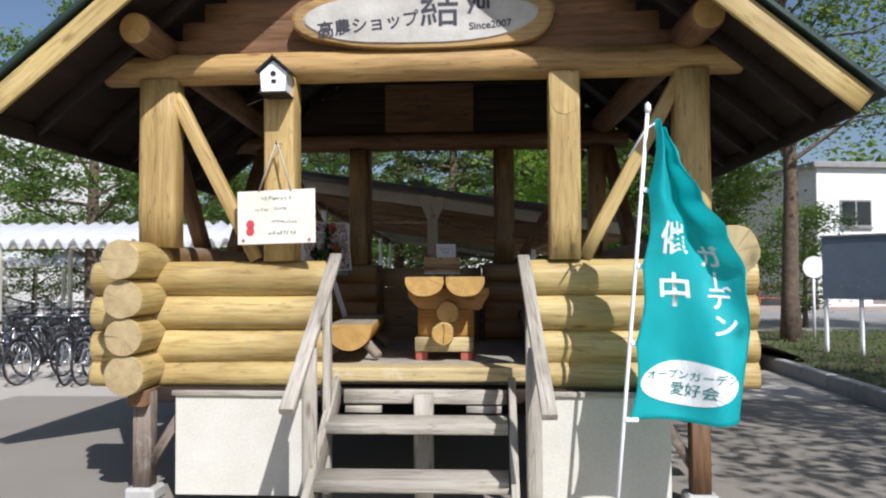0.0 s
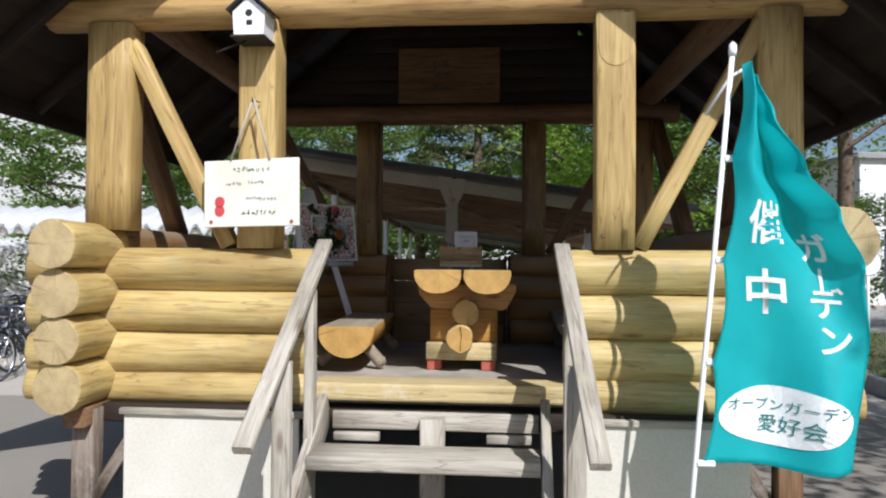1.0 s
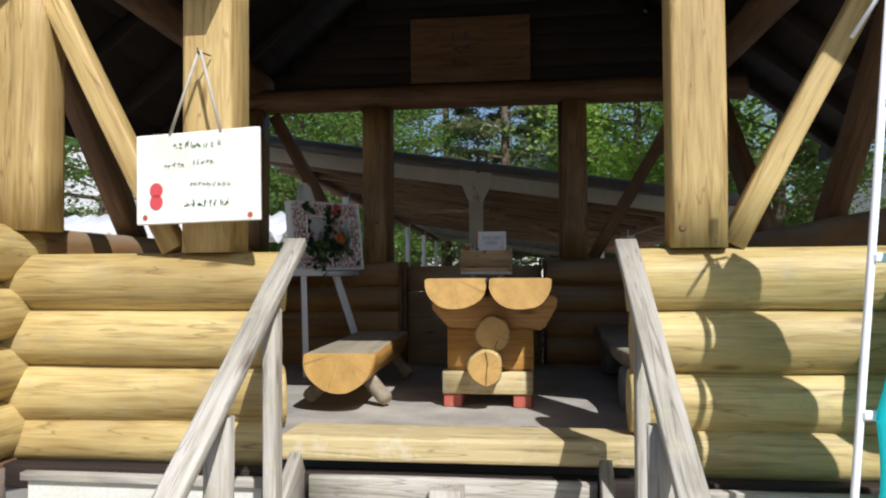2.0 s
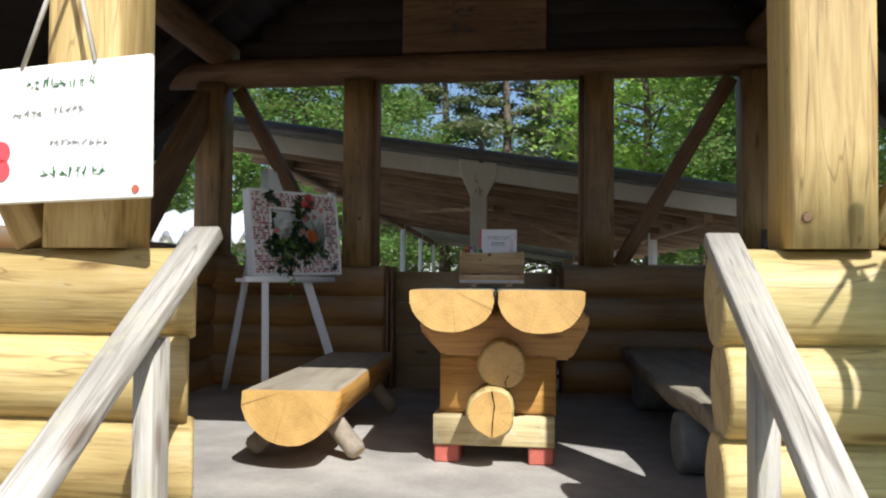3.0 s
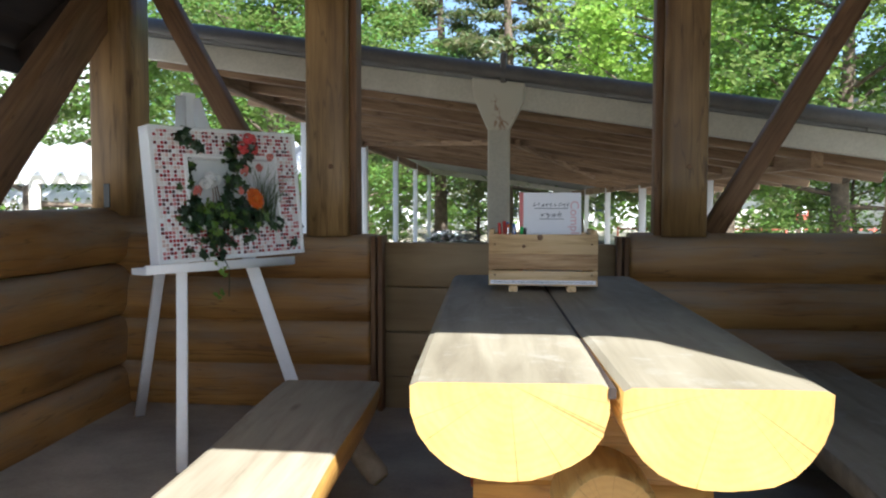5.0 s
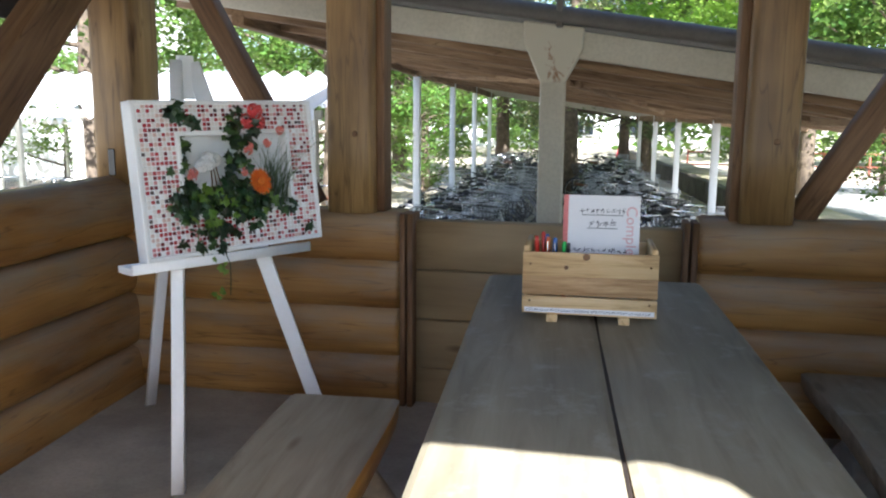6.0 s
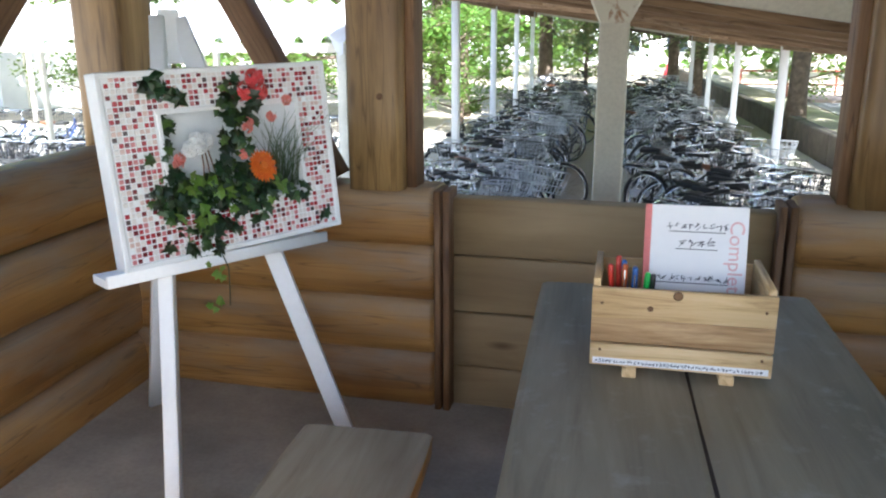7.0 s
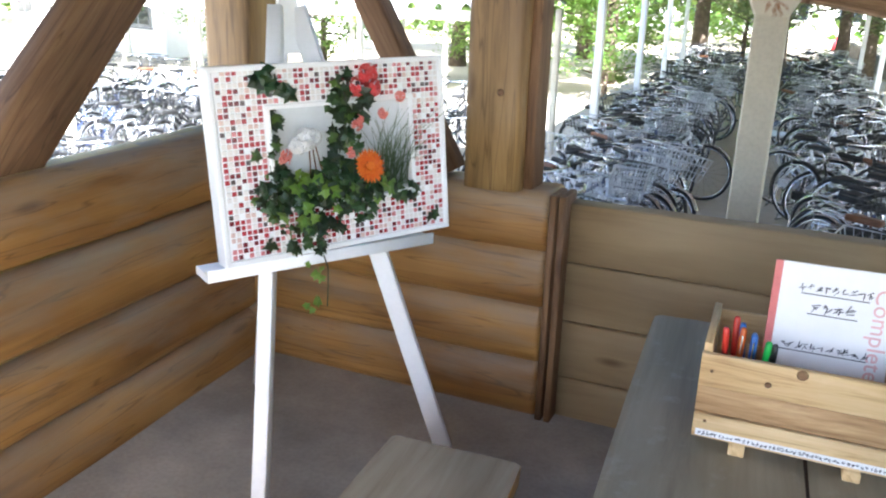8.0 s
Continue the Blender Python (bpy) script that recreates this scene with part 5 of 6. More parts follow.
# Y-headed post
post = part("centre_post", bm_box(0.128, 0.10, 2.36, 0.006), CREAM, shed, "cream steel post with flared head", pose(-0.18, 4.40, G + 1.18))
bm = bmesh.new()
prof = [(-0.064, -0.22), (0.064, -0.22), (0.15, -0.06), (0.155, 0.05), (-0.155, 0.09), (-0.15, -0.02)]
a = [bm.verts.new((x, -0.052, z)) for x, z in prof]
b = [bm.verts.new((x, 0.02, z)) for x, z in prof]
bm.faces.new(a[::-1]), bm.faces.new(b)
for i in range(6):
    bm.faces.new((a[i], a[(i + 1) % 6], b[(i + 1) % 6], b[i]))
bmesh.ops.recalc_face_normals(bm, faces=bm.faces[:])
bmesh.ops.bevel(bm, geom=bm.edges[:], offset=0.008, segments=1, affect="EDGES")
part("flared_head", bm, RUSTY, post, "", pose(0, -0.02, 1.325))
part("trim_bracket", bm_box(0.035, 0.13, 0.17, 0.006), GUTTER, post, "grey trim bracket", pose(0.03, -0.055, 1.46))
part("post_cap", bm_box(0.10, 0.06, 0.05, 0.006), CREAM, post, "", pose(0, 0, 1.16))
# roof sheets and wooden joists
nj = 14
for i in range(nj):
    y = 4.55 + i * 0.62
    z = -0.01 - 0.012 * (i % 2)
    timber("joist", (shx(XL + 0.05, y), y, roof_z(XL) + z - 0.035), (shx(XR - 0.05, y), y, roof_z(XR) + z - 0.035), 0.09, 0.12,
           wood("joist_%d" % i, (0.40, 0.27, 0.16), (0.30, 0.19, 0.105), (0.17, 0.10, 0.05), 0.8) if i == 0 else MATS["joist_0"], shed, "brown stained joist", 0.006, i)
for i in range(10):
    x = XL + (i + 0.5) * (XR - XL) / 10
    timber("roof_sheet", (shx(x, 4.36), 4.36, roof_z(x) + 0.085), (shx(x, 21.2), 21.2, roof_z(x) + 0.085), (XR - XL) / 10 + 0.03, 0.02, SHEET, shed, "grey corrugated sheet", 0.004, i,
           roll=math.atan(0.1447))
for x0, x1, y0, y1 in ((-1.9, 0.0, 9.8, 6.2), (1.0, -0.1, 9.8, 6.2)):
    timber("wind_brace", (shx(x0, y0), y0, roof_z(x0) - 0.12), (shx(x1, y1), y1, roof_z(x1) - 0.11), 0.03, 0.05, MATS["joist_0"], shed, "thin wooden wind brace", 0.004, 2)
for x in (-1.98, 1.66):
    for y in (6.95, 10.2, 13.5, 16.8, 20.2):
        timber("column", (shx(x, y), y, G), (shx(x, y), y, roof_z(x) - 0.02), 0.085, 0.085, WHITE, shed, "white painted steel column", 0.006, 1)
    timber("eave_beam", (shx(x, 4.5), 4.5, roof_z(x) - 0.09), (shx(x, 21), 21, roof_z(x) - 0.09), 0.07, 0.12, MATS["joist_0"], shed, "brown eave beam", 0.006, 1)


def awning_shed(x0, x1, y0, depth, eave, label, seed):
    """An open shed with a white corrugated roof whose near edge shows the waves."""
    s = thing("canopy_shed", label, "shed", kind="structure")
    pitch, n = 0.27, int((x1 - x0) / 0.04)
    bm = bmesh.new()
    rows = []
    for k, (dy, dz) in enumerate(((0, 0), (depth * 0.5, 0.36), (depth, 0.05))):
        top = [bm.verts.new((x0 + i * 0.04, y0 + dy, eave + dz + 0.05 * math.sin(i * 0.04 / pitch * 2 * math.pi))) for i in range(n)]
        rows.append(top)
    for a, b in zip(rows, rows[1:]):
        for i in range(n - 1):
            bm.faces.new((a[i], a[i + 1], b[i + 1], b[i])).smooth = True
    lip = [bm.verts.new((v.co.x, y0 - 0.012, v.co.z - 0.02 - 0.09 * (0.5 - 0.5 * math.sin((v.co.x - x0) / pitch * 2 * math.pi)))) for v in rows[0]]
    for i in range(n - 1):
        bm.faces.new((lip[i], lip[i + 1], rows[0][i + 1], rows[0][i]))
    bmesh.ops.solidify(bm, geom=bm.faces[:], thickness=0.008)
    part("corrugated_roof", bm, WHITE, s, "white corrugated roof with wavy edge")
    timber("eave_rail", (x0, y0 + 0.12, eave - 0.09), (x1, y0 + 0.12, eave - 0.09), 0.05, 0.09, CREAM, s, "", 0.005, 1)
    k = max(2, int((x1 - x0) / 2.2))
    for i in range(k + 1):
        x = x0 + 0.1 + (x1 - x0 - 0.2) * i / k
        timber("column", (x, y0 + 0.12, G), (x, y0 + 0.12, eave - 0.1), 0.09, 0.09, CREAM, s, "cream column", 0.006, i)
        timber("column", (x, y0 + depth - 0.1, G), (x, y0 + depth - 0.1, eave - 0.05), 0.07, 0.07, CREAM, s, "cream column", 0.006, i)
    return s


awning_shed(-13.5, -2.70, 7.7, 2.6, 2.25, "long white corrugated canopy over parked bicycles", 1)
awning_shed(-22.0, -7.5, 17.5, 2.8, 2.05, "second white corrugated canopy further back", 2)

# ---- bicycles ----
def bicycle(paint, seat, colour):
    """A city bicycle: x forward, wheels on z = 0."""
    b = thing("bicycle", f"{colour} city bicycle with front basket, parked in a row", "bicycle", "parked bicycles")
    R, WB = 0.335, 1.08
    rear, front = Vector((0, 0, R)), Vector((WB, 0, R))
    bb, st, hd, hl = Vector((0.43, 0, 0.29)), Vector((0.29, 0, 0.72)), Vector((0.84, 0, 0.86)), Vector((0.875, 0, 0.74))
    bm = bm_tube([bb, st], 0.016, 7)
    bm_tube([hl, Vector((0.62, 0, 0.47)), bb], 0.019, 7, bm)
    bm_tube([Vector((0.855, 0, 0.80)), Vector((0.60, 0, 0.60)), st + (bb - st) * 0.35], 0.014, 7, bm)
    bm_tube([hl - Vector((-0.01, 0, 0.02)), hd], 0.02, 7, bm)
    for s in (-1, 1):
        bm_tube([bb + Vector((0, s * 0.03, 0)), rear + Vector((0, s * 0.06, 0))], 0.009, 5, bm)
        bm_tube([st + (bb - st) * 0.15, rear + Vector((0, s * 0.06, 0))], 0.008, 5, bm)
    part("frame", bm, paint, b)
    bm = bmesh.new()
    for s in (-1, 1):
        bm_tube([hl - Vector((0, s * -0.03, 0.02)), Vector((0.97, s * 0.05, 0.52)), front + Vector((0, s * 0.055, 0))], 0.010, 5, bm)
    part("fork", bm, CHROME, b, "chrome fork")
    for nm, c in (("rear_wheel", rear), ("front_wheel", front)):
        w = part(nm, bm_torus(R - 0.035, 0.011, 28, 5, flat=1.3), CHROME, b, "steel rim with spokes", Matrix.Translation(c))
        part("tyre", bm_torus(R - 0.017, 0.018, 28, 6), BLACK, w, "black rubber tyre")
        bm = bmesh.new()
        for k in range(18):
            a = 2 * math.pi * k / 18
            e = Vector((math.cos(a), 0, math.sin(a))) * (R - 0.04)
            bm_tube([Vector((0, 0.025 * (-1) ** k, 0)), e], 0.0017, 3, bm, False)
        bm_tube([(0, -0.05, 0), (0, 0.05, 0)], 0.022, 8, bm)
        part("spokes", bm, CHROME, w)
    for nm, c, a0, a1 in (("rear_mudguard", rear, 20, 200), ("front_mudguard", front, 35, 165)):
        bm = bmesh.new()
        prev = None
        for k in range(13):
            a = radians(a0 + (a1 - a0) * k / 12)
            q = R + 0.022
            ring = [bm.verts.new(c + Vector((math.cos(a) * (q - dd), y, math.sin(a) * (q - dd)))) for y, dd in ((-0.028, 0.014), (-0.014, 0.002), (0.014, 0.002), (0.028, 0.014))]
            if prev:
                for i in range(3):
                    bm.faces.new((prev[i], prev[i + 1], ring[i + 1], ring[i]))
            prev = ring
        part(nm, bm, CHROME if paint != BLKPAINT else BLKPAINT, b, "metal mudguard")
    bm = bm_tube([hd, Vector((0.82, 0, 0.98))], 0.012, 6)
    bm_tube([Vector((0.60, -0.29, 0.97)), Vector((0.70, -0.26, 1.0)), Vector((0.84, -0.12, 1.0)), Vector((0.84, 0.12, 1.0)), Vector((0.70, 0.26, 1.0)), Vector((0.60, 0.29, 0.97))], 0.011, 6, bm)
    hb = part("handlebar", bm, CHROME, b, "chrome swept handlebar")
    for s in (-1, 1):
        part("grip", bm_tube([(0.58, s * 0.295, 0.965), (0.69, s * 0.262, 0.998)], 0.017, 7), BLACK, hb, "black rubber grip")
    bm = bm_box(0.25, 0.17, 0.05, 0.02, (0.22, 0, 0.855), segs=2)
    for v in bm.verts:
        v.co.y *= max(0.35, 1 - max(0, v.co.x - 0.2) * 4.2)
        v.co.z += 0.02 * max(0, 0.22 - v.co.x) * 4
    sd = part("saddle", bm, seat, b, "padded saddle")
    part("seat_post", bm_tube([st, (0.255, 0, 0.84)], 0.012, 6), CHROME, sd)
    bm = bmesh.new()
    x0, x1, w0, w1, z0, z1 = 0.93, 1.17, 0.115, 0.155, 0.78, 1.00
    x1b = 1.21

    def bk(i, j, t):
        cs = [(x0, -1), (x1, -1), (x1, 1), (x0, 1)]
        (xa, sa), (xb, sb) = cs[i], cs[(i + 1) % 4]
        w = w0 + (w1 - w0) * t
        ex = lambda q: q + (x1b - x1) * t * (1 if q > 1 else 0)
        return Vector((ex(xa) + (ex(xb) - ex(xa)) * j, (sa + (sb - sa) * j) * w, z0 + (z1 - z0) * t))
    for i in range(4):
        for k in range(5):
            bm_tube([bk(i, k / 5, 0), bk(i, k / 5, 1)], 0.0036, 3, bm, False)
        for t in (0, 0.33, 0.66, 1):
            bm_tube([bk(i, 0, t), bk(i, 1, t)], 0.0032 if t < 1 else 0.006, 3, bm, False)
    for k in range(1, 5):
        bm_tube([(x0, -w0 + 2 * w0 * k / 5, z0), (x1, -w0 + 2 * w0 * k / 5, z0)], 0.0028, 3, bm, False)
    tagged(part("basket", bm, STEEL if paint == SILVER else BLKPAINT, b, "wire front basket"), kind="stuff")
    bm = bmesh.new()
    for s in (-0.06, 0.06):
        bm_tube([(0.22, s, 0.70), (-0.17, s, 0.70)], 0.006, 5, bm)
        bm_tube([(-0.08, s, 0.70), (0.0, s, R)], 0.005, 5, bm)
    for k in range(4):
        bm_tube([(0.15 - 0.1 * k, -0.06, 0.70), (0.15 - 0.1 * k, 0.06, 0.70)], 0.005, 5, bm)
    part("rear_rack", bm, CHROME, b, "steel rear rack")
    part("chain_guard", bm_box(0.50, 0.025, 0.10, 0.012, (0.24, -0.055, 0.31)), paint if paint != WHITE else SILVER, b, "long chain guard")
    bm = bm_tube([(0.43, -0.07, 0.29), (0.52, -0.08, 0.15)], 0.008, 5)
    bm_box(0.08, 0.08, 0.02, 0.004, (0.53, -0.13, 0.145), bm)
    bm_tube([(0.43, 0.07, 0.29), (0.34, 0.08, 0.43)], 0.008, 5, bm)
    bm_box(0.08, 0.08, 0.02, 0.004, (0.33, 0.13, 0.435), bm)
    bm_tube([(0.43, -0.075, 0.29), (0.43, 0.075, 0.29)], 0.03, 8, bm)
    part("crank", bm, BLKPAINT, b, "crank with pedals")
    bm = bm_tube([(0.0, -0.09, R), (-0.10, -0.13, 0.01), (-0.10, 0.13, 0.01), (0.0, 0.09, R)], 0.008, 5)
    part("stand", bm, CHROME, b, "steel rear stand")
    part("headlight", bm_tube([(1.0, -0.07, 0.66), (1.035, -0.07, 0.66), (1.06, -0.07, 0.66)], [0.018, 0.03, 0.03], 9), CHROME, b, "small headlight")
    return b


kinds = [bicycle(SILVER, BLACK, "silver"), bicycle(BLKPAINT, BLACK, "black"), bicycle(WHITE, BLACK, "white"), bicycle(BLUE, BROWNSEAT, "navy blue")]
rb = random.Random(21)
spots = []
y = 5.15
while y < 27.0:
    for x_in, turn in ((-2.1, -28), (0.52, -30)):
        flip = rb.random() < 0.25
        ang = turn + rb.gauss(0, 13) + (180 if flip else 0)
        xs_ = shx(x_in, y) + rb.gauss(0, 0.2) + (1.0 if flip else 0)
        spots.append((xs_, y + rb.uniform(-0.12, 0.12), ang, rb.gauss(-9 if x_in > 0 else -5, 9)))
    y += rb.uniform(0.19, 0.29) if y < 16 else rb.uniform(0.32, 0.42)
x = -12.4
while x < -5.3:
    spots.append((x, 6.55 + rb.uniform(-0.1, 0.1), -90 + rb.gauss(6, 6), rb.gauss(0, 3)))
    spots.append((x + 0.2, 8.1 + rb.uniform(-0.1, 0.1), 90 + rb.gauss(-4, 8), rb.gauss(0, 3)))
    x += rb.uniform(0.40, 0.54)
while x < -3.2:
    spots.append((x + 0.1, 8.2 + rb.uniform(-0.1, 0.1), 90 + rb.gauss(-6, 8), rb.gauss(0, 3)))
    x += rb.uniform(0.40, 0.5)
x = -13.0
while x < -3.6:
    spots.append((x, 9.7 + rb.uniform(-0.15, 0.15), -90 + rb.gauss(0, 12), rb.gauss(0, 4)))
    spots.append((x - 0.2, 11.6 + rb.uniform(-0.15, 0.15), 90 + rb.gauss(0, 12), rb.gauss(0, 4)))
    x += rb.uniform(0.42, 0.56)
used = set()
for i, (x, y, rz, ry) in enumerate(spots):
    k = rb.choice((0, 0, 1, 3, 0, 2, 0, 2)) if x > -2.9 else rb.choice((1, 1, 1, 3, 1, 1)) if y < 9 else rb.choice((1, 1, 3, 2, 1, 0))
    m = pose(x, y, G + 0.001, ry, 0, rz)
    if k not in used:
        kinds[k].matrix_basis = m
        used.add(k)
    else:
        copy_thing(kinds[k], m)

# ---- trees ----
def tree(kind, height, spread, trunk_r, base_crown, count, leaf, seed, mat, label):
    """A tapered trunk with limbs and a crown of many leaves gathered on twig ends."""
    r = random.Random(seed)
    t = thing("tree", label, "tree", "trees round the yard")
    bend = [Vector((0, 0, -0.1))]
    n = 9
    for i in range(1, n + 1):
        z = height * 0.92 * i / n
        bend.append(Vector((0.10 * math.sin(i * 1.1 + seed) * i / n * spread * 0.3, 0.10 * math.cos(i * 1.4 + seed) * i / n * spread * 0.3, z)))
    bm = bm_tube(bend, [trunk_r * (1.35 if i == 0 else 1) * (1 - 0.9 * (i / n) ** 1.2) + 0.01 for i in range(n + 1)], 11)
    tips = []
    limbs = int(16 + height * 1.6)
    for k in range(limbs):
        f = base_crown + (1 - base_crown) * (k + 0.5) / limbs
        z = height * 0.92 * f
        root = bend[min(n, int(f * n))].lerp(bend[min(n, int(f * n) + 1)], f * n % 1)
        a = k * 2.4 + r.uniform(-0.4, 0.4)
        if kind == "conifer":
            ln = spread * (1.05 - f) * r.uniform(0.7, 1.1) + 0.25
            droop = -0.18
        else:
            ln = spread * math.sin(math.pi * min(1, 0.22 + 0.72 * (f - base_crown) / (1 - base_crown))) * r.uniform(0.65, 1.1)
            droop = r.uniform(0.1, 0.5)
        d = Vector((math.cos(a), math.sin(a), droop))
        mid = root + d * ln * 0.5 + Vector((0, 0, r.uniform(-0.1, 0.15) * ln))
        end = root + d * ln
        bm_tube([root, mid, end], [trunk_r * 0.30 * (1.15 - f) + 0.012, trunk_r * 0.16 * (1.15 - f) + 0.008, 0.005], 5, bm, False)
        tips.append((root, mid, end, ln))
        for q in range(3):
            s0 = mid.lerp(end, r.uniform(0, 0.8))
            e2 = s0 + Vector((r.uniform(-1, 1), r.uniform(-1, 1), r.uniform(-0.3, 0.7))) * ln * 0.35
            bm_tube([s0, e2], [0.008, 0.003], 3, bm, False)
            tips.append((s0, s0.lerp(e2, 0.5), e2, ln * 0.5))
    part("trunk", bm, BARK, t, "rough brown bark")
    cs, ns, ss = [], [], []
    clumps = []
    for root, mid, end, ln in tips:
        for q in range(2):
            c = mid.lerp(end, r.uniform(0.1, 1.05))
            clumps.append((c, max(0.22, ln * 0.20)))
    for i in range(count):
        c, rad = clumps[r.randrange(len(clumps))]
        if kind == "conifer":
            off = Vector((r.gauss(0, 1), r.gauss(0, 1), r.gauss(0, 0.35))) * rad * 0.9
        else:
            off = Vector((r.gauss(0, 1), r.gauss(0, 1), r.gauss(0, 0.5))) * rad * 1.0
        cs.append(c + off)
        ns.append((r.gauss(0, 0.6), r.gauss(0, 0.6), 1))
        ss.append(leaf * r.uniform(0.6, 1.3))
    put("crown", leaves_mesh("crown", cs, ns, ss, mat, r, 0.75 if kind != "conifer" else 0.35), t)
    return t


maple = tree("broad", 9.5, 3.9, 0.20, 0.24, 26000, 0.14, 1, GREEN_A, "tall bright green broadleaf tree")
elm = tree("broad", 8.5, 3.4, 0.19, 0.22, 22000, 0.125, 2, GREEN_B, "dark green broadleaf tree")
pine = tree("conifer", 12.5, 3.2, 0.22, 0.20, 20000, 0.2, 3, GREEN_C, "tall conifer with grey-green tufts")
shrub = tree("broad", 3.2, 1.7, 0.06, 0.12, 6500, 0.09, 4, GREEN_B, "small leafy roadside tree")
tall = tree("broad", 11.5, 4.2, 0.175, 0.36, 15000, 0.125, 5, GREEN_B, "old tree with a thick dark trunk")
PLACES = {
    maple: [(2.9, 19.0, 140, 1.05), (5.5, 24.5, 70, 1.1), (24.0, 20.0, 30, 0.9)],
    elm: [(5.6, 15.5, 0, 1.0), (-6.4, 18.5, 200, 0.95), (-9.5, 13.8, 0, 1.0), (-5.2, 23.0, 200, 1.0), (-17.5, 16.0, 40, 1.1), (0.6, 31.0, 300, 1.1), (27.0, 30.0, 10, 1.0), (-10.5, 25.0, 150, 1.15)],
    pine: [(-1.0, 23.5, 0, 1.0), (-3.4, 27.0, 100, 1.05), (1.2, 27.0, 220, 0.95), (-8.0, 31.0, 50, 1.1), (6.5, 31.0, 10, 1.05)],
    shrub: [(6.2, 16.5, 0, 1.0), (9.4, 18.0, 80, 1.1), (7.7, 25.0, 10, 1.2), (-4.4, 19.5, 60, 0.9), (-7.5, 20.5, 20, 1.0), (-12.0, 19.5, 140, 1.2), (4.4, 27.5, 300, 1.1),
            (-15.0, 20.5, 60, 1.2), (-2.6, 33.0, 90, 1.3)],
    tall: [(6.75, 11.6, 0, 1.0), (15.0, 12.5, 120, 0.95), (8.9, -3.0, 200, 1.0)],
}
for src, places in PLACES.items():
    for i, (x, y, rz, sc) in enumerate(places):
        m = pose(x, y, G, 0, 0, rz)
        if i == 0:
            src.matrix_basis = m
        else:
            c = copy_thing(src, m)
            c.scale = (sc, sc, sc * 1.02)

# far wood that closes the view
rw = random.Random(5)
cs, ns, ss = [], [], []
for k in range(210):
    a = rw.uniform(-1.35, 1.0)
    d = rw.uniform(40, 60)
    c0 = Vector((math.sin(a) * d, math.cos(a) * d, rw.uniform(0.5, 8.5)))
    if rw.random() < 0.35 and c0.z < 4:
        continue
    rad = rw.uniform(1.2, 2.6)
    for q in range(130):
        cs.append(c0 + Vector((rw.gauss(0, 1), rw.gauss(0, 1), rw.gauss(0, 0.7))) * rad * 0.7)
        ns.append((rw.gauss(0, 0.6), rw.gauss(0, 0.6), 1))
        ss.append(rw.uniform(0.4, 0.8))
far = put("far_wood", leaves_mesh("far_wood", cs, ns, ss, GREEN_B, rw))
tagged(far, "distant belt of green woodland", "woodland", kind="stuff")

# ---- road side on the right ----
bed = thing("planting_bed", "raised grassy bed edged with a concrete kerb", "planting bed", kind="structure")
part("bed_soil", bm_box(40, 17.0, 0.16, 0.01), plain("soil", (0.07, 0.085, 0.03), (0.10, 0.075, 0.045), 2.0, 0.95, bumpy=0.8), bed, "mossy soil", pose(25.2, 6.0, G + 0.08))
for i in range(18):
    part("kerb_stone", bm_box(0.14, 0.99, 0.22, 0.015), CONC, bed, "", pose(5.13, -2.0 + i, G + 0.10))
rg = random.Random(9)
cs, ns, ss = [], [], []
for k in range(9000):
    cs.append((rg.uniform(5.3, 14), rg.uniform(1.0, 14.3), G + 0.16 + rg.uniform(0.01, 0.06)))
    ns.append((rg.gauss(0, 1), rg.gauss(0, 1), 0.3))
    ss.append(rg.uniform(0.05, 0.12))
tagged(put("grass", leaves_mesh("grass", cs, ns, ss, GRASSM, rg, 0.25)), "short patchy grass on the bed", "grass", kind="stuff")
road = part("road", bm_box(120, 14.0, 0.02, 0), plain("road_pale", (0.34, 0.33, 0.31), (0.27, 0.26, 0.25), 0.6, 0.9, bumpy=0.3), m=pose(65, 22.6, G + 0.012))
tagged(road, "pale sunlit road beyond the bed", "road", kind="structure")
for i in range(5):
    tagged(part("road_line", bm_box(2.6, 0.12, 0.006, 0), PAPER, m=pose(10 + i * 5.2, 21.6, G + 0.0265)), "white painted lane mark", "road mark", "lane marks", "structure")
pave = part("pavement", bm_box(120, 2.2, 0.12, 0.01), plain("paver_pink", (0.42, 0.33, 0.29), (0.34, 0.27, 0.24), 1.0, 0.9), m=pose(65, 30.8, G + 0.06))
tagged(pave, "reddish paved footway along the road", "pavement", kind="structure")

nbd = thing("notice_board", "blue-grey metal notice board on white legs", "notice board", at=(6.45, 9.0, G + 0.16), rz=-52)
part("panel", bm_box(1.35, 0.05, 1.08, 0.01), BOARDG, nbd, "blue-grey metal panel", pose(0.62, 0, 1.50))
timber("top_rail", (-0.08, 0, 2.06), (1.32, 0, 2.06), 0.09, 0.04, SHEET, nbd, "", 0.006, 1)
for x in (-0.02, 0.62, 1.26):
    timber("leg", (x, 0.03, -0.1), (x, 0.03, 2.03), 0.06, 0.06, WHITE, nbd, "white steel leg", 0.006, 1)
for x in (0.3, 0.45, 0.6):
    part("bolt", bm_tube([(x, -0.026, 1.18), (x, -0.032, 1.18)], 0.012, 8), CHROME, nbd)

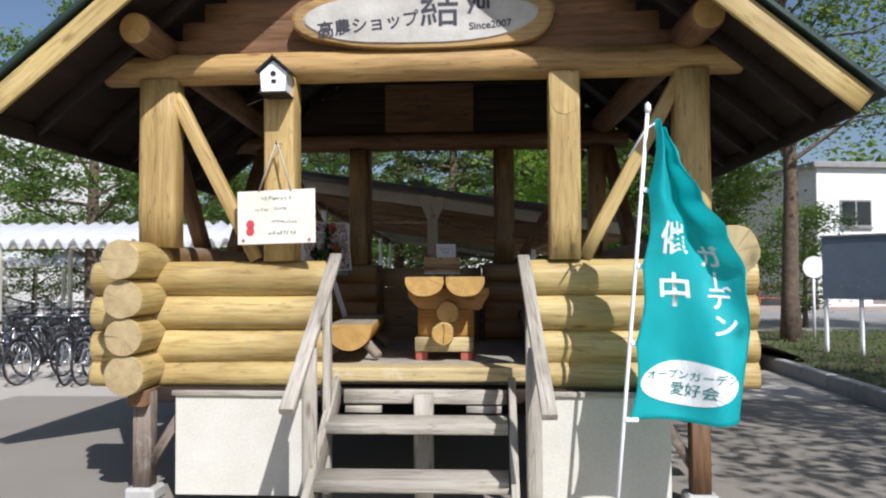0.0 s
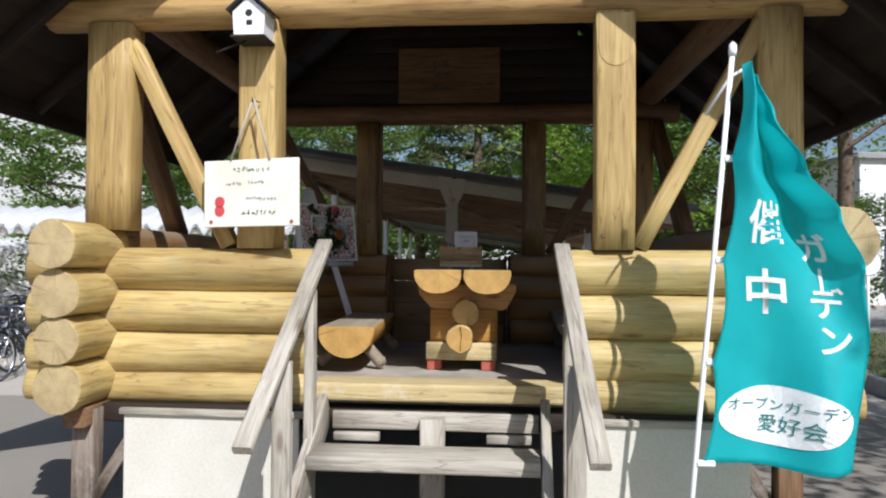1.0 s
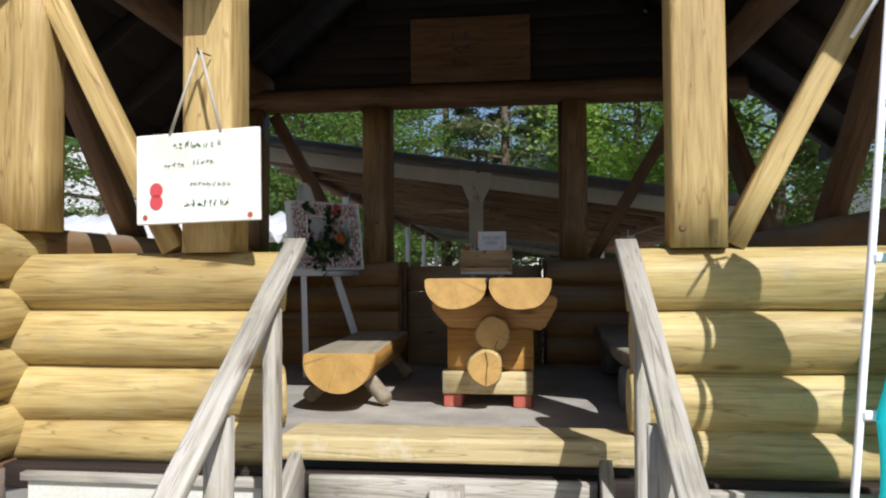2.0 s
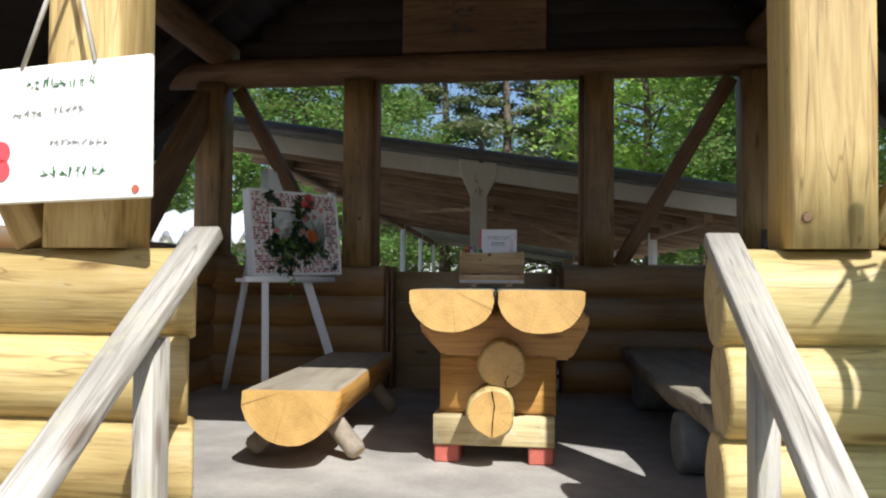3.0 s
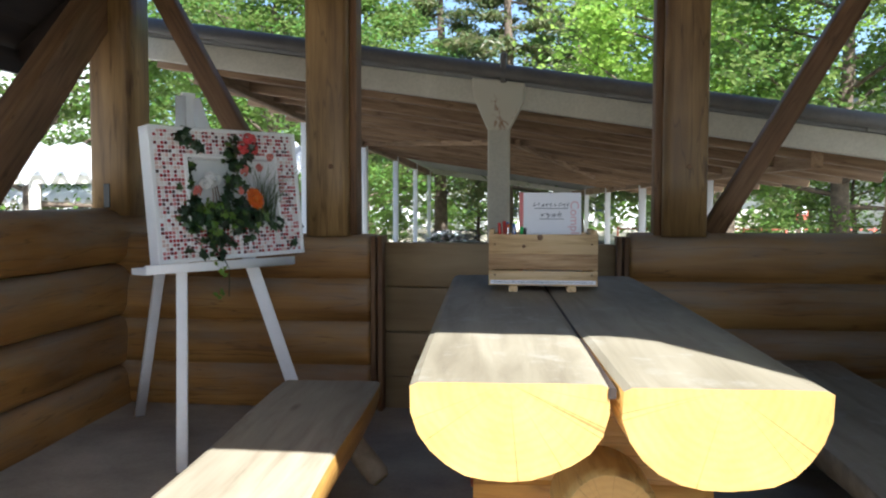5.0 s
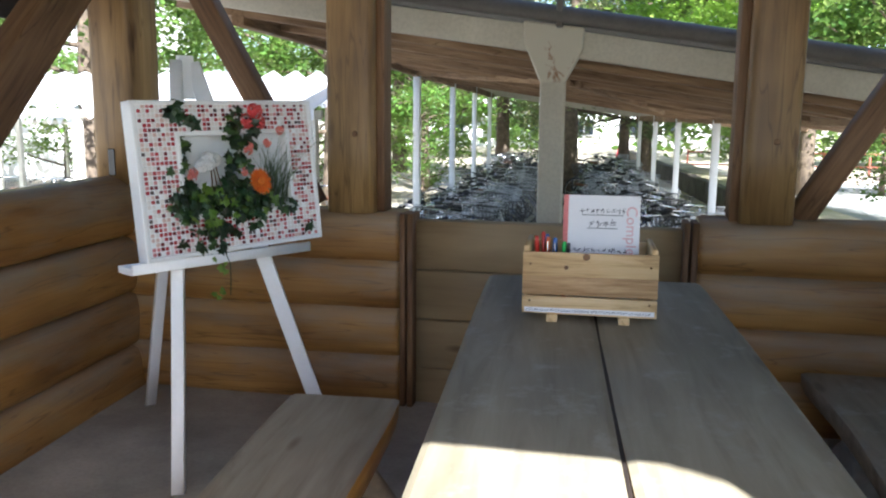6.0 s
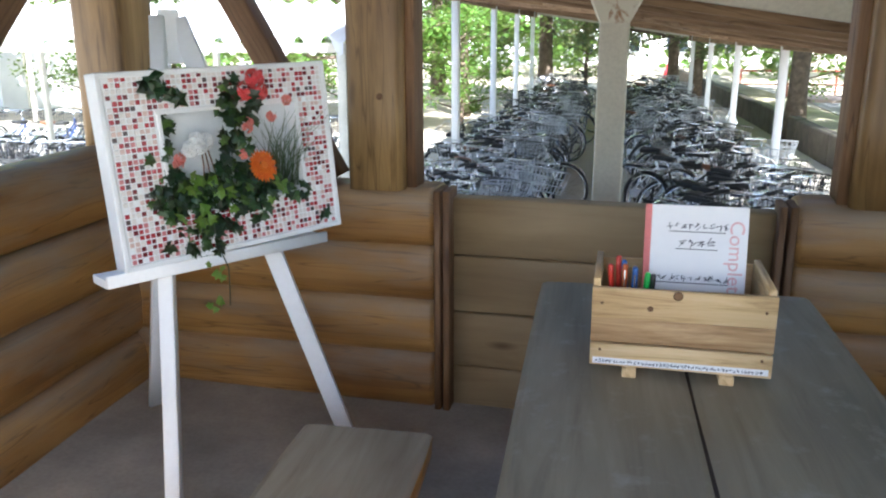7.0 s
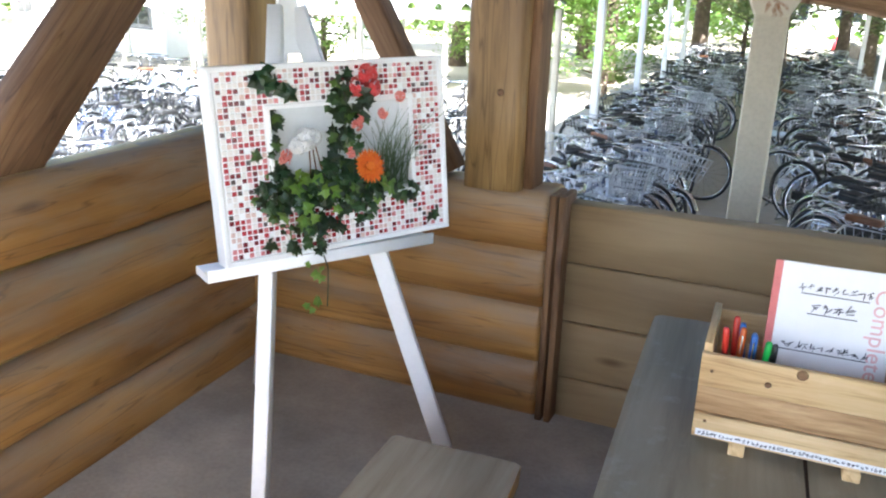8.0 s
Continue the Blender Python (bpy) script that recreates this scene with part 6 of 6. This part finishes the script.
rs = thing("round_sign", "round white traffic sign seen from its edge on a post", "traffic sign", at=(7.6, 12.6, G + 0.16))
part("post", bm_tube([(0, 0, -0.1), (0, 0, 1.75)], 0.03, 9), WHITE, rs)
part("disc", bm_tube([(0, -0.03, 1.55), (0, -0.045, 1.55)], 0.24, 24), WHITE, rs, "white round disc")
rbx = thing("red_box_sign", "small red and white sign box on a post by the road", "sign", at=(9.6, 31.0, G + 0.12))
part("post", bm_tube([(0, 0, -0.1), (0, 0, 1.2)], 0.04, 9), WHITE, rbx)
part("box", bm_box(0.42, 0.12, 0.62, 0.02, (0, 0, 1.5)), RED, rbx, "red box")
part("face", bm_box(0.30, 0.01, 0.28, 0.004, (0, -0.065, 1.55)), PAPER, rbx, "white face")
fence = thing("roadside_fence", "low red-brown railing along the far footway", "fence", kind="structure")
for i in range(16):
    timber("fence_post", (3.0 + i * 1.6, 32.2, G), (3.0 + i * 1.6, 32.2, G + 1.0), 0.06, 0.06, RED, fence, "", 0.006, i)
for z in (0.45, 0.92):
    timber("fence_rail", (3.0, 32.2, G + z), (27.0, 32.2, G + z), 0.04, 0.06, RED, fence, "", 0.006, 1)


def house(at, w, d, h, label, rz=0, cols=3, rows=2):
    ob = thing("house", label, "house", at=at, rz=rz)
    part("wall", bm_box(w, d, h, 0.02, (0, 0, h / 2)), HOUSEW, ob, "white rendered wall")
    part("roof", bm_box(w + 0.5, d + 0.5, 0.28, 0.04, (0, 0, h + 0.12)), SHEET, ob, "grey flat roof")
    for i in range(cols):
        for j in range(rows):
            x, z = -w / 2 + w * (i + 0.5) / cols, 1.5 + j * 2.7
            win = part("window", bm_box(1.5, 0.10, 1.2, 0.01, (x, -d / 2 - 0.01, z)), SHEET, ob, "dark window with metal frame")
            for s in (-0.36, 0.36):
                part("pane", bm_box(0.64, 0.02, 1.04, 0.002, (x + s, -d / 2 - 0.065, z)), GLASS, win)
            part("sill", bm_box(1.6, 0.16, 0.05, 0.005, (x, -d / 2 - 0.06, z - 0.64)), SHEET, win)
            if (i + j) % 2 == 0:
                part("air_conditioner", bm_box(0.75, 0.3, 0.55, 0.03, (x + 1.2, -d / 2 - 0.15, z - 0.75)), HOUSEW, ob, "white wall-mounted outdoor unit")
    return ob


house((19.0, 36.0, G), 11, 9, 6.2, "white two-storey house with dark windows and outdoor units", 12, 3, 2)
house((-23.0, 27.0, G), 12, 9, 8.5, "white building behind the trees", -18, 4, 3)
house((-3.5, 66.0, G), 26, 9, 6.5, "long white building at the end of the yard", 0, 8, 2)
house((34.0, 60.0, G), 22, 9, 7.5, "long pale building across the road", 5, 6, 2)

cone = thing("red_cone", "small red traffic cone on the far path", "traffic cone", at=(0.55, 44.0, G))
part("cone", bm_tube([(0, 0, 0.03), (0, 0, 0.7)], [0.2, 0.03], 14), PETALR, cone)
part("foot", bm_box(0.45, 0.45, 0.04, 0.01, (0, 0, 0.02)), BLACK, cone)
bank = thing("retaining_wall", "low stone retaining wall, coloured dark for shade, holding a bare earth bank", "retaining wall", kind="structure")
# stone colour taken down to brown-black for the shade the wall stands in
SHADESTONE = plain("shaded_stone", (0.17, 0.14, 0.11), (0.09, 0.075, 0.06), 3.0, 0.9, bumpy=0.6, fine=30)


def bank_x(y):
    return 3.05 - 0.073 * (y - 16.2)


block = bm_box(0.24, 1.18, 0.58, 0.025)
first = part("wall_stone", block, SHADESTONE, bank, "", pose(bank_x(8), 8, G + 0.27, 0, 0, 4.2))
for i in range(1, 31):
    y = 8 + i * 1.2
    put("wall_stone", first.data, bank, "", pose(bank_x(y), y, G + 0.27 + 0.012 * math.sin(i * 2.3), 0, 0, 4.2))
bm = bmesh.new()
prev = None
for i in range(32):
    y = 7.4 + i * 1.2
    sec = [bm.verts.new((bank_x(y) + dx, y, G + z + (0.05 * noise.noise(Vector((dx, y * 0.7, 0))) if z > 0 else 0))) for dx, z in ((0.10, 0.48), (0.6, 0.50), (1.2, 0.46), (1.7, 0.25), (2.1, -0.02))]
    if prev:
        for a, b, c, d in zip(prev, prev[1:], sec[1:], sec):
            bm.faces.new((a, b, c, d)).smooth = True
    prev = sec
bmesh.ops.recalc_face_normals(bm, faces=bm.faces[:])
# the second, darker tone paints tree dapple onto the pale earth
part("earth_bank", bm, plain("dappled_earth", (0.46, 0.40, 0.29), (0.26, 0.23, 0.13), 1.1, 0.95, bumpy=0.6), bank, "pale earth with dappled shade in its colour")
